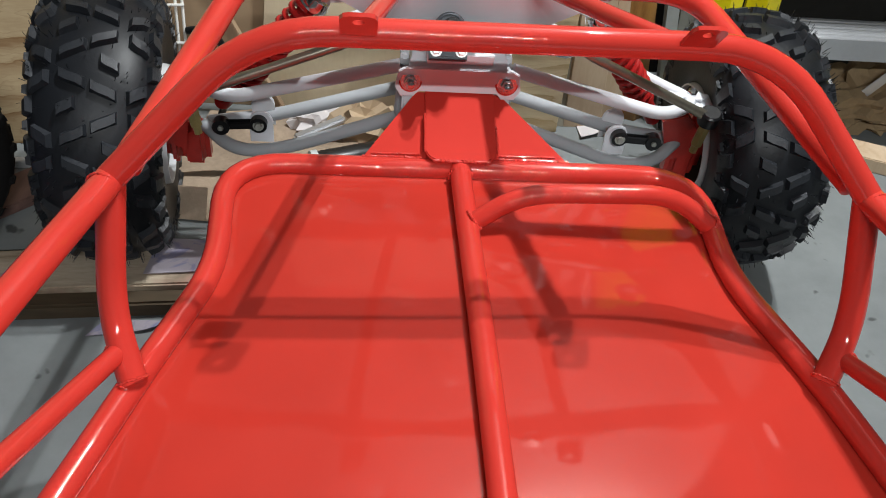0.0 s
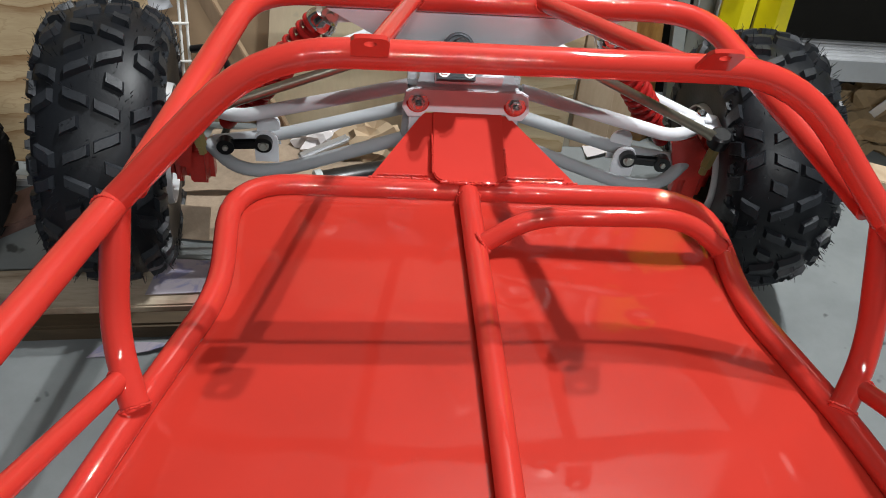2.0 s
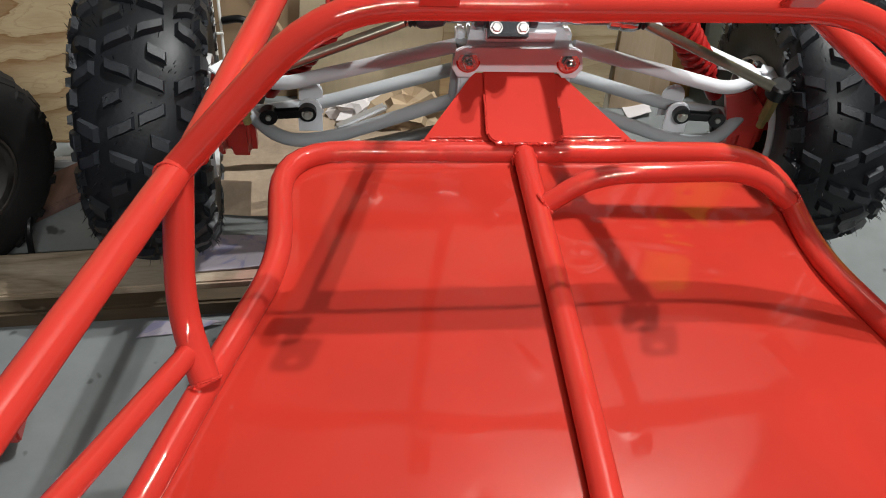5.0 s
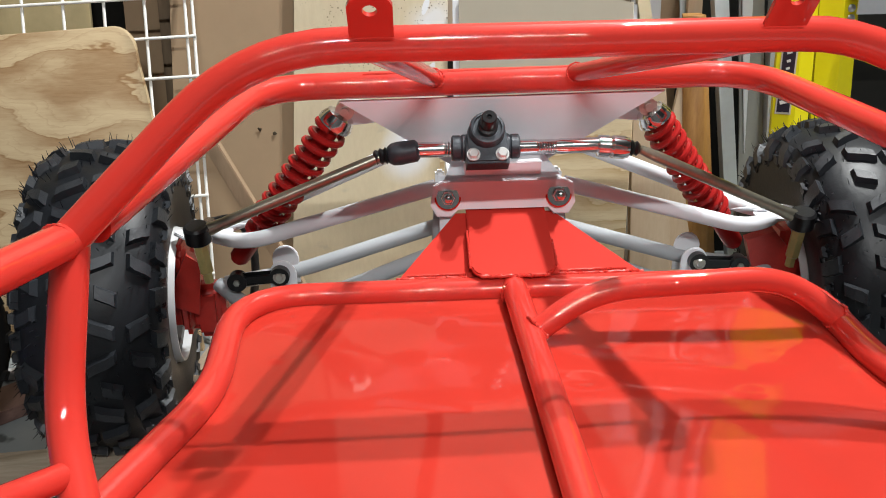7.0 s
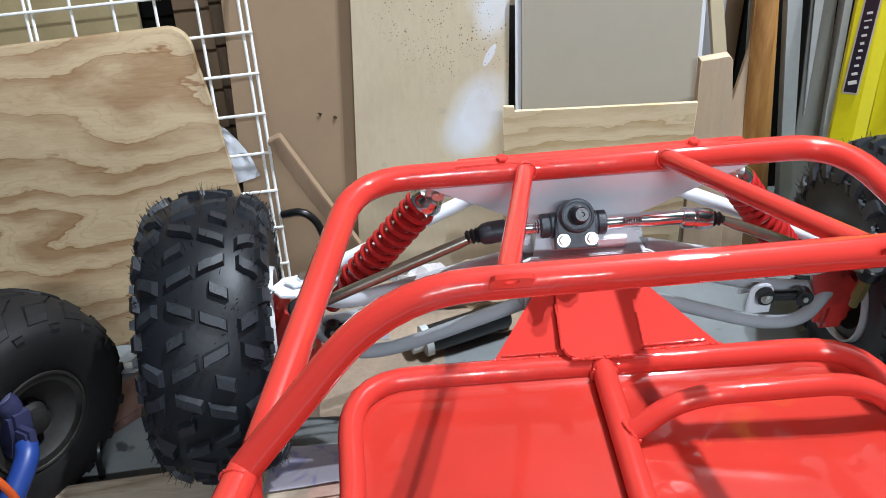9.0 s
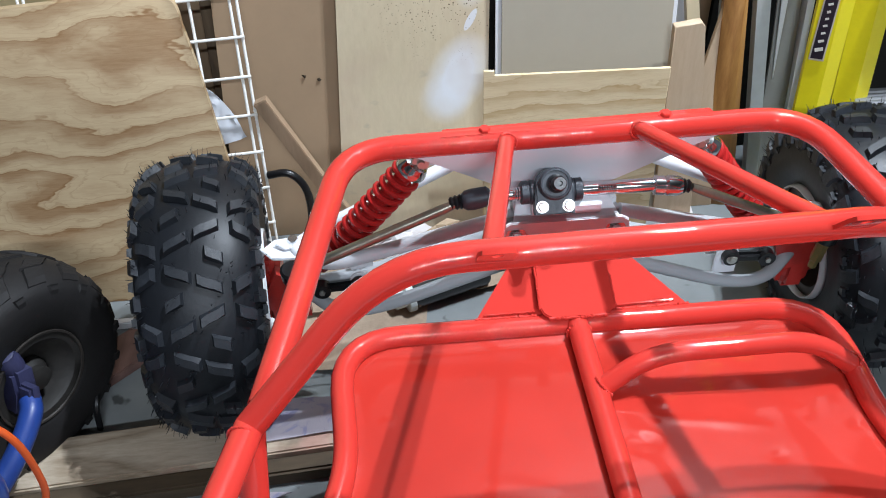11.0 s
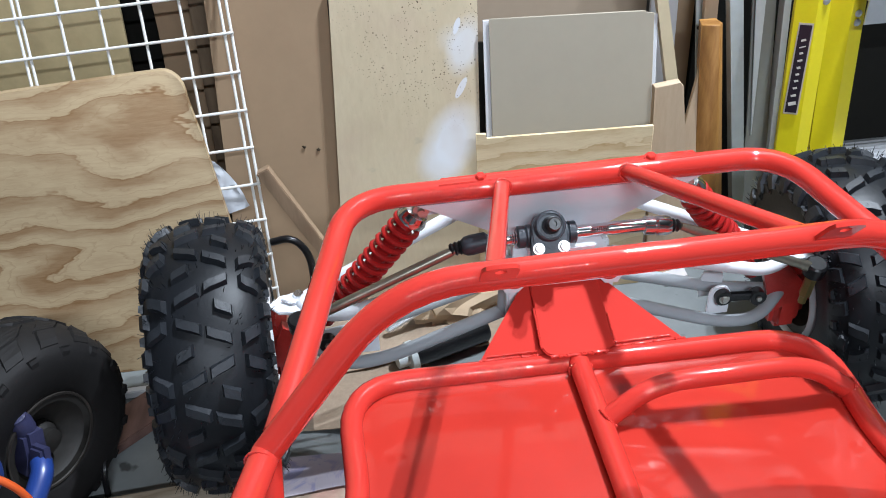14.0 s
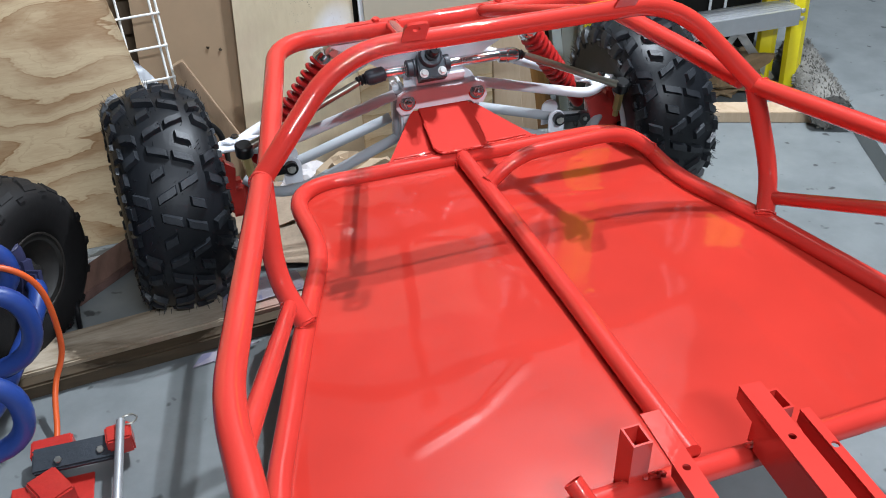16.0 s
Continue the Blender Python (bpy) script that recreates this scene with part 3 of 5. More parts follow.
# white steering and arm bracket
brk = bmesh.new()
plate([(-0.078, -0.024), (-0.060, -0.024), (-0.054, -0.014), (0.054, -0.014), (0.060, -0.024), (0.078, -0.024), (0.086, -0.010), (0.082, 0.014), (0.072, 0.020), (-0.072, 0.020), (-0.082, 0.014), (-0.086, -0.010)], 0.006, pose(0, 1.317, 0.361, -1), 0.0012, brk)
part("arm_bracket", brk, WHITE, buggy, "white front bracket with two bolted arm pivots")
top = bmesh.new()
slab([(-0.070, 1.316, 0.3815), (0.070, 1.316, 0.3815), (0.056, 1.368, 0.396), (-0.056, 1.368, 0.396)], 0.005, 0.001, top)
slab([(-0.045, 1.318, 0.401), (0.045, 1.318, 0.401), (0.045, 1.352, 0.410), (-0.045, 1.352, 0.410)], 0.018, 0.001, top)
part("rack_mount", top, WHITE, buggy)
for s in (-1, 1):
    leg = bmesh.new()
    add_box(leg, (0.018, 0.028, 0.080), pose(s * 0.066, 1.337, 0.314), 0.003)
    add_box(leg, (0.005, 0.11, 0.070), pose(s * 0.060, 1.395, 0.340, 4), 0.0015)
    add_box(leg, (0.012, 0.024, 0.12), pose(s * 0.072, 1.375, 0.315), 0.003)
    part("bracket_leg", leg, WHITE, buggy)
    pv = bmesh.new()
    bolt_head(pv, (s * 0.0655, 1.314, 0.361), (0, -1, 0.22), 0.0085, 0.010, 0.0135)
    lathe([(0.010, 0.0048), (0.017, 0.0048), (0.018, 0.003)], 14, along((s * 0.0655, 1.314, 0.361), (s * 0.0655, 0.314, 0.581)), pv)
    part("pivot_bolt", pv, CHROME, buggy, "shiny pivot bolt with a washer")
    part("pivot_washer", lathe([(-0.001, 0.0158), (0.0012, 0.0158), (0.0016, 0.0150)], 24, along((s * 0.0655, 1.3155, 0.361), (s * 0.0655, 0.3155, 0.581))), RED_THIN, buggy, "red pivot washer")

# nose cover plate under the front hoop
nose = bmesh.new()
nv = [nose.verts.new(p) for p in ((-0.188, 1.350, 0.4715), (-0.071, 1.351, 0.4720), (0.051, 1.353, 0.4725), (0.194, 1.355, 0.4735), (0.050, 1.385, 0.378), (-0.052, 1.385, 0.378))]
for f in ((0, 1, 5), (1, 2, 4, 5), (2, 3, 4)):
    nose.faces.new([nv[k] for k in f])
thicken(nose, 0.003)
part("nose_cover", nose, WHITE, buggy, "white folded nose plate below the front hoop")
part("hoop_flange", slab([(-0.160, 1.340, 0.5035), (0.185, 1.346, 0.5060), (0.182, 1.368, 0.5035), (-0.155, 1.362, 0.5010)], 0.004, 0.001), RED, buggy)
for p in ((-0.104, 1.349, 0.5025), (0.121, 1.354, 0.505)):
    part("flange_bolt", bolt_head(bmesh.new(), p, (0, -0.2, 1), 0.0068, 0.0065, 0.009), RED, buggy)

# steering rack
gm = pose(-0.0195, 1.320, 0.4345, -38)
shield = [(-0.0245, -0.036), (0.0245, -0.036), (0.0250, -0.012)] + [(0.0225 * math.cos(radians(a)), 0.0225 * math.sin(radians(a))) for a in range(0, 181, 18)] + [(-0.0250, -0.012)]
rack = plate(shield, 0.026, gm @ pose(0, 0.010, 0), 0.003)
lathe([(-0.040, 0.0125), (-0.0385, 0.0150), (-0.030, 0.0150), (-0.029, 0.0138), (-0.027, 0.0158), (0.027, 0.0158), (0.029, 0.0138), (0.030, 0.0150), (0.0385, 0.0150), (0.040, 0.0125)], 28, pose(-0.0195, 1.334, 0.4150), rack)
gear = part("steering_gearbox", rack, BLACK_METAL, buggy, "black cast steering gearbox")
cap_m = along(gm @ Vector((0, -0.002, 0.002)), gm @ Vector((0, -1, 0.002)))
part("bearing_cap", lathe([(0, 0.0205), (0.010, 0.0205), (0.013, 0.0185), (0.0135, 0.0165), (0.0115, 0.0160), (0.0115, 0.0115)], 32, cap_m), BLACK_METAL, gear, "round black bearing cap")
shaft = lathe([(0.010, 0.0115), (0.020, 0.0115), (0.021, 0.0088), (0.040, 0.0088), (0.042, 0.0075), (0.042, 0.0030), (0.038, 0.0026)], 24, cap_m)
part("input_shaft", shaft, BLACK, gear, "splined black input shaft")
for x in (-0.0165, 0.0165):
    part("gearbox_bolt", bolt_head(bmesh.new(), gm @ Vector((x, -0.003, -0.026)), gm.to_3x3() @ Vector((0, -1, 0)), 0.0064, 0.007, 0.0078), BOLT, gear)
rod_prof = [(-0.108, 0.0092), (-0.075, 0.0092)]
for k in range(10):
    rod_prof += [(-0.074 + k * 0.003, 0.0092), (-0.0728 + k * 0.003, 0.0084), (-0.0720 + k * 0.003, 0.0084)]
rod_prof += [(-0.040, 0.0092), (0.034, 0.0092)]
for k in range(8):
    rod_prof += [(0.036 + k * 0.003, 0.0092), (0.0372 + k * 0.003, 0.0084), (0.0380 + k * 0.003, 0.0084)]
rod_prof += [(0.064, 0.0092), (0.110, 0.0092)]
part("rack_rod", lathe(rod_prof, 24, pose(0.005, 1.334, 0.4140)), CHROME, buggy, "polished chrome rack rod with toothed ends")
boot_m = along((-0.101, 1.334, 0.4135), (-0.190, 1.330, 0.402))
part("rack_end", lathe([(-0.004, 0.0090), (0.000, 0.0130), (0.014, 0.0136), (0.020, 0.0140), (0.028, 0.0130), (0.033, 0.0095), (0.034, 0.0070)], 26, boot_m), BLACK_METAL, buggy, "dark steel rack end joint")
part("rack_boot", lathe([(0.033, 0.0075), (0.035, 0.0105), (0.038, 0.0078), (0.041, 0.0100), (0.044, 0.0074), (0.047, 0.0090), (0.050, 0.0062)], 22, boot_m), BLACK, buggy, "small pleated black rubber boot")
end_m = along((0.112, 1.334, 0.4135), (0.2, 1.331, 0.405))
part("rack_end", lathe([(0, 0.0090), (0.002, 0.0128), (0.014, 0.0132), (0.016, 0.0112), (0.019, 0.0136), (0.032, 0.0136), (0.038, 0.0118), (0.041, 0.007)], 26, end_m), CHROME, buggy, "chrome rack end joint")
part("rack_boot", lathe([(0.040, 0.0072), (0.042, 0.0098), (0.045, 0.0072), (0.048, 0.0090), (0.051, 0.0062)], 22, end_m), BLACK, buggy, "small pleated black rubber boot")


def cup(at, r, h):
    return lathe([(-h / 2, r * 0.8), (-h / 2.6, r), (h / 2.6, r), (h / 2, r * 0.8)], 22, along(at, Vector(at) + Vector((0, -0.25, 1))))


def spring(a, b, r, wire, turns, n=18):
    """A coil round the line from a to b."""
    a, b = Vector(a), Vector(b)
    m = along(a, b)
    length = (b - a).length
    pts = []
    for k in range(int(turns * n) + 1):
        t = k / (turns * n)
        ang = k * 2 * math.pi / n
        pts.append(m @ Vector((length * t, r * math.cos(ang), r * math.sin(ang))))
    return sweep(bmesh.new(), pts, wire, 8)


def suspension(s, tie, hub, shock_top, shock_low):
    """Arms, shock, tie rod and knuckle of one side; s: -1 or 1."""
    X = lambda x, y, z: Vector((s * x, y, z))
    part("upper_arm", tube([X(0.078, 1.350, 0.363), X(0.315, 1.353, 0.296), X(0.372, 1.385, 0.300), X(0.335, 1.43, 0.296), X(0.100, 1.470, 0.386)], 0.0098, [0.03, 0.03, 0.03]), WHITE, buggy)
    part("arm_gusset", plate([(-0.045, 0), (0.025, 0.012), (0.040, 0.0), (0.025, -0.012)], 0.004, pose(s * 0.352, 1.395, 0.305, 90, 0, 0 if s > 0 else 180), 0.001), WHITE, buggy)
    fork = slab([X(0.335, 1.362, 0.303), X(0.395, 1.372, 0.300), X(0.412, 1.392, 0.299), X(0.395, 1.412, 0.300), X(0.335, 1.418, 0.303)] if s > 0 else [X(0.335, 1.418, 0.303), X(0.395, 1.412, 0.300), X(0.412, 1.392, 0.299), X(0.395, 1.372, 0.300), X(0.335, 1.362, 0.303)], 0.005, 0.0012)
    part("arm_fork", fork, WHITE, buggy, "white welded plate at the arm's outer end")
    # lower arms and post carry that shade in their grey
    part("lower_arm", tube([X(0.074, 1.352, 0.278), X(0.255, 1.352, 0.208), X(0.318, 1.356, 0.204), X(0.362, 1.39, 0.226)], 0.0098, [0.05, 0.04]), ARM_GREY, buggy)
    part("lower_arm", tube([X(0.074, 1.41, 0.290), X(0.262, 1.405, 0.234), X(0.355, 1.40, 0.222)], 0.0098, 0.03), ARM_GREY, buggy)
    part("arm_post", tube([X(0.074, 1.352, 0.272), X(0.070, 1.356, 0.365)], 0.0105), ARM_GREY, buggy)
    o = 0.018 if s > 0 else 0.0
    for y, z in ((1.372, 0.236), (1.405, 0.244)):
        ear = plate([(-0.017, -0.026), (0.017, -0.026), (0.017, 0.010)] + arc_corner(0, 0.010, 0.017, 0, 180, 8), 0.005, pose(s * (0.275 - o), y, z), 0.0012)
        part("shock_lug", ear, WHITE, buggy, "white rounded mounting ear")
    link = bmesh.new()
    add_box(link, (0.062, 0.010, 0.018), pose(s * (0.305 - o), 1.366, 0.243, 0, s * 4, 0), 0.006)
    for x, z in ((0.278 - o, 0.246), (0.332 - o, 0.240)):
        lathe([(-0.007, 0.0125), (0.007, 0.0125)], 18, along(X(x, 1.366, z), X(x, 0.366, z)), link)
    lk = part("link_plate", link, BLACK, buggy, "black link plate with bolts")
    part("link_bolt", bolt_head(bmesh.new(), X(0.278 - o, 1.360, 0.246), (0, -1, 0.2), 0.0058, 0.006, 0.008), ZINC, lk)
    part("link_bolt", bolt_head(bmesh.new(), X(0.332 - o, 1.360, 0.240), (0, -1, 0.2), 0.0045, 0.005), ZINC, lk)
    # shock absorber
    a, b = Vector(shock_top), Vector(shock_low)
    d = (b - a).normalized()
    reach = (b - a).length
    body = part("shock_absorber", lathe([(0.004, 0.0055), (0.020, 0.0055), (0.022, 0.0110), (reach + 0.004, 0.0115), (reach + 0.006, 0.0180), (reach + 0.012, 0.0180), (reach + 0.014, 0.0125), (reach + 0.058, 0.0125), (reach + 0.064, 0.0085)], 20, along(a, b)), SPRING_RED, buggy, "red coil-over shock absorber")
    part("coil_spring", spring(a + d * 0.016, b + d * 0.004, 0.0188, 0.0043, 11.0), SPRING_RED, body, "dark red coil spring")
    part("spring_seat", lathe([(-0.006, 0.009), (-0.002, 0.017), (0.004, 0.0195), (0.009, 0.0215), (0.013, 0.0215), (0.014, 0.014)], 24, along(a, b)), CHROME, body, "chrome spring seat")
    eye = bmesh.new()
    lathe([(-0.010, 0.011), (0.010, 0.011)], 20, pose(a.x - d.x * 0.010, a.y, a.z - d.z * 0.010, 0, 0, 90), eye)
    lathe([(-0.016, 0.005), (0.016, 0.005)], 12, pose(a.x - d.x * 0.010, a.y, a.z - d.z * 0.010, 0, 0, 90), eye)
    part("shock_eye", eye, ZINC, body)
    part("shock_ear", slab([a + Vector((0, 0.016, 0.018)), a + Vector((-s * 0.055, 0.016, 0.014)), a + Vector((-s * 0.040, 0.016, -0.012)), a + Vector((0.006 * s, 0.016, -0.016))], 0.004, 0.001), WHITE, buggy)
    # tie rod
    t = Vector(tie)
    inner = Vector((-0.140, 1.330, 0.409)) if s < 0 else Vector((0.164, 1.331, 0.408))
    rod = part("tie_rod", lathe([(0, 0.0052), (0.02, 0.0068), ((t - inner).length - 0.03, 0.0068), ((t - inner).length - 0.012, 0.0082), ((t - inner).length, 0.0082)], 16, along(inner, t)), YELLOW_ZINC, buggy, "zinc-plated steel tie rod")
    part("ball_joint", cup(t, 0.0155, 0.024), BLACK, rod, "black tie rod ball joint")
    part("joint_nut", lathe([(0, 0.0085), (0.038, 0.0085), (0.040, 0.006), (0.052, 0.006)], 6, along(t + Vector((0, 0.002, -0.012)), t + Vector((-s * 0.01, 0.006, -0.11)))), BRASS, rod, "long brass-coloured hexagon nut")
    # steering knuckle
    h = Vector(hub)
    kn = bmesh.new()
    add_box(kn, (0.034, 0.060, 0.128), Matrix.Translation(h + Vector((-s * 0.006, -0.010, 0.008))), 0.014, 3)
    lathe([(0, 0.030), (0.006, 0.030), (0.045, 0.026)], 24, along(h, h + Vector((s, 0, 0))), kn)
    inset = 1.0 if s > 0 else 0.45
    slab([h + Vector((-s * 0.075 * inset, -0.030, 0.055)), h + Vector((-s * 0.040 * inset, -0.034, 0.069)), h + Vector((s * 0.018, -0.030, 0.0)), h + Vector((-s * 0.053 * inset, -0.030, -0.016))], s * 0.016, 0, kn)
    add_box(kn, (0.046, 0.040, 0.076), Matrix.Translation(Vector((s * 0.380, 1.402, 0.186))), 0.012, 3)
    knuckle = part("steering_knuckle", kn, CAST_SHADED_RED, buggy, "red cast steering knuckle")
    nut = bmesh.new()
    bolt_head(nut, Vector((s * 0.366, 1.400, 0.300)), (0, -0.2, 1), 0.0085, 0.013, 0.0115)
    part("castle_nut", nut, CHROME, knuckle)


suspension(-1, (-0.359, 1.308, 0.328), (-0.412, 1.412, 0.212), (-0.189, 1.366, 0.449), (-0.298, 1.388, 0.306))
suspension(1, (0.368, 1.323, 0.316), (0.404, 1.428, 0.212), (0.187, 1.381, 0.441), (0.287, 1.400, 0.302))


# ---------------------------------------------------------------- wheels
def carcass(R, w, rim, n=64):
    """Half-round tyre section turned about x."""
    prof = [(-0.36, rim), (-0.43, rim + 0.004), (-0.47, rim + 0.012), (-0.495, 0.68 * R), (-0.5, 0.75 * R), (-0.488, 0.825 * R), (-0.455, 0.88 * R), (-0.38, 0.933 * R), (-0.25, 0.976 * R), (-0.1, 0.997 * R)]
    pts = [(x * w, r) for x, r in prof] + [(0, R)] + [(-x * w, r) for x, r in reversed(prof)]
    pts += [(0.3 * w, rim + 0.006), (-0.3 * w, rim + 0.006)]
    return lathe(pts, n, closed=True), pts


def surface(R, w, u):
    """Radius and normal angle of the tread at u (-0.5 to 0.5 across)."""
    prof = [(0, R), (0.1, 0.997 * R), (0.25, 0.976 * R), (0.38, 0.933 * R), (0.455, 0.88 * R), (0.488, 0.825 * R), (0.5, 0.75 * R)]
    s = abs(u)
    for (u0, r0), (u1, r1) in zip(prof, prof[1:]):
        if s <= u1:
            t = (s - u0) / (u1 - u0)
            return r0 + (r1 - r0) * t
    return prof[-1][1]


def lug(bm, R, w, u0, u1, ang, length, width, height, slant):
    """A tread block from u0 to u1 across, running round by slant, pressed onto the carcass."""
    steps = 3
    low, high = [], []
    for side in (-1, 1):
        for k in range(steps + 1):
            f = k / steps
            u = u0 + (u1 - u0) * f
            a = ang + slant * (f - 0.5) / R + side * width / 2 / R
            r = surface(R, w, u)
            e = 0.01
            dr = (surface(R, w, min(0.5, u + e)) - surface(R, w, max(-0.5, u - e))) / (2 * e * w)
            nx, nr = -dr, 1.0
            ln = math.hypot(nx, nr)
            nx, nr = nx / ln, nr / ln
            for rows, lift, pinch in ((low, -0.002, 0.0), (high, height, 0.0030)):
                aa = a - side * pinch / R
                uu = u * w + (pinch if k == 0 else -pinch if k == steps else 0) * (1 if u1 > u0 else -1)
                rr = r + lift * nr
                rows.append(bm.verts.new((uu + lift * nx, rr * math.cos(aa), rr * math.sin(aa))))
    m = steps + 1
    made = []
    for k in range(steps):
        made.append(bm.faces.new((high[k], high[k + 1], high[m + k + 1], high[m + k])))
        made.append(bm.faces.new((low[k], low[k + 1], high[k + 1], high[k])))
        made.append(bm.faces.new((low[m + k], high[m + k], high[m + k + 1], low[m + k + 1])))
    for k in (0, steps):
        made.append(bm.faces.new((low[k], high[k], high[m + k], low[m + k])))
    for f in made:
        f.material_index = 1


def knobby(R, w, rim, seed, hairs=True):
    """A new off-road tyre: split bars slanted by turns, blocks between them, shoulder blocks, moulding hairs."""
    rng = random.Random(seed)
    bm, _ = carcass(R, w, rim)
    pitch = 2 * math.pi / 11
    H = 0.0092
    for k in range(22):
        a = k * pitch / 2
        s = 1 if k % 2 else -1
        lug(bm, R, w, -0.215 * s, -0.010 * s, a - 0.0075 / R, 0, 0.0175, H, 0.0135)
        lug(bm, R, w, 0.010 * s, 0.215 * s, a + 0.0085 / R, 0, 0.0175, H, 0.0135)
        lug(bm, R, w, -0.235 * s, -0.085 * s, a + pitch / 4 + 0.002, 0, 0.0185, H * 0.95, 0.010)
        lug(bm, R, w, -0.275 * s, -0.415 * s, a - 0.010 / R, 0, 0.021, H, 0.012)
        lug(bm, R, w, 0.285 * s, 0.430 * s, a + 0.006 / R, 0, 0.020, H, -0.012)
        for q in (-1, 1):
            lug(bm, R, w, q * 0.425, q * 0.496, a + pitch / 4 + 0.01 * q, 0, 0.026, 0.0075, 0.006 * s)
            lug(bm, R, w, q * 0.487, q * 0.5, a + 0.02, 0, 0.019, 0.0035, 0.003)
    # nested chevrons moulded on the inner sidewall
    for k in range(22):
        a = k * pitch / 2 + 0.07
        for depth, reach in ((0.0, 0.105), (0.05, 0.065)):
            pts = []
            for da, rr in ((-reach, 0.845), (-reach * 0.8, 0.80), (0.0, 0.735 + depth * 0.9), (reach * 0.8, 0.80), (reach, 0.845)):
                x = -w * (0.4985 if rr < 0.79 else 0.492 if rr < 0.82 else 0.482)
                pts.append((x, rr * R * math.cos(a + da), rr * R * math.sin(a + da)))
            sweep(bm, rounded(pts, 0.004, 2), 0.0021, 6)
    if hairs:
        for k in range(620):
            a = rng.uniform(0, 2 * math.pi)
            u = rng.choice((-1, 1)) * rng.choice((rng.uniform(0.27, 0.45), rng.uniform(0.42, 0.5), rng.uniform(0.38, 0.5), rng.uniform(0, 0.3)))
            r = surface(R, w, u) + 0.005
            base = Vector((u * w * 1.02, r * math.cos(a), r * math.sin(a)))
            out = Vector((u * 1.1, math.cos(a), math.sin(a))).normalized()
            side = Vector((rng.uniform(-1, 1), rng.uniform(-1, 1), rng.uniform(-1, 1)))
            ln = rng.uniform(0.006, 0.014)
            sweep(bm, [base, base + out * ln * 0.6 + side * 0.001, base + out * ln + side * 0.003], [0.00055, 0.0005, 0.0003], 4, False)
    return bm


def tread_blocks(tyre, R, w, mat):
    """Low branching tread bars of a worn tyre, each a piece on the carcass."""
    pitch = 2 * math.pi / 16
    for side in (-1, 1):
        o = 0 if side < 0 else pitch / 2
        for u0, u1, turn, width, height, slant in ((0.03, 0.22, 0.0, 0.040, 0.0035, 0.030), (0.21, 0.42, 0.14, 0.036, 0.0035, 0.016), (0.44, 0.49, 0.05, 0.020, 0.003, 0.0)):
            bm = bmesh.new()
            lug(bm, R, w, side * u0, side * u1, o + turn, 0, width, height, slant)
            bmesh.ops.recalc_face_normals(bm, faces=bm.faces)
            me = bpy.data.meshes.new("tread_block")
            bm.to_mesh(me)
            bm.free()
            me.materials.append(mat)
            for k in range(16):
                ob = new("tread_block", me)
                ob.parent = tyre
                ob.matrix_basis = Matrix.Rotation(k * pitch, 4, "X")


def disc(r, w):
    """A dished rim with a bead lip on both sides, turned about x."""
    return lathe([(-w * 0.44, r - 0.010), (-w * 0.45, r - 0.001), (-w * 0.435, r + 0.007), (-w * 0.41, r + 0.007), (-w * 0.40, r), (w * 0.40, r), (w * 0.41, r + 0.007), (w * 0.435, r + 0.007), (w * 0.45, r - 0.001), (w * 0.44, r - 0.010),
                  (w * 0.40, r - 0.014), (w * 0.36, r * 0.62), (w * 0.30, 0.030), (w * 0.27, 0.026), (w * 0.27, 0.030), (w * 0.33, r * 0.62), (w * 0.35, r - 0.014), (-w * 0.30, r - 0.006)], 48, closed=True)


WR, WW = 0.1985, 0.164
for s, at, toe, camber in ((-1, (-0.500, 1.412, 0.2035), 6.0, 3.0), (1, (0.484, 1.440, 0.2005), -1.0, -4.5)):
    m = pose(*at, 0, camber, toe) @ (Matrix.Rotation(math.pi, 4, "Z") if s < 0 else Matrix())
    # the barrel's dark colour stands in for shade within the rim
    wheel = part("front_wheel", disc(0.082, WW), RIM_DARK, buggy, "deep steel wheel, dark for the shade inside, with a white lip", m)
    part("rim_lip", lathe([(-WW * 0.490, 0.0860), (-WW * 0.512, 0.0865), (-WW * 0.512, 0.0892), (-WW * 0.45, 0.0915), (-WW * 0.44, 0.0885)], 48, closed=True), RIM_WHITE, wheel, "white painted rim lip", m)
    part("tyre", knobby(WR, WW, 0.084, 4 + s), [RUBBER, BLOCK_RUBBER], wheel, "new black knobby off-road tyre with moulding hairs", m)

# seat rail stubs welded to the rear cross tube
def holed_strip(w, ln, hole_y, hole_r, depth=0.003):
    """A flat strip in x, y with one bolt hole, its middle at the origin."""
    bm = bmesh.new()
    outer = [(-w / 2, -ln / 2), (w / 2, -ln / 2), (w / 2, ln / 2), (-w / 2, ln / 2)]
    hole = [(hole_r * math.cos(k * math.pi / 8), hole_y + hole_r * math.sin(k * math.pi / 8)) for k in range(16)]
    rows = []
    for d in (-depth / 2, depth / 2):
        loops = [[bm.verts.new((u, v, d)) for u, v in loop] for loop in (outer, hole)]
        es = [bm.edges.new((lp[k], lp[(k + 1) % len(lp)])) for lp in loops for k in range(len(lp))]
        bmesh.ops.triangle_fill(bm, edges=es, use_beauty=True)
        rows.append(loops)
    for c in (0, 1):
        p, q = rows[0][c], rows[1][c]
        for k in range(len(p)):
            bm.faces.new((p[k], p[(k + 1) % len(p)], q[(k + 1) % len(q)], q[k]))
    return bm


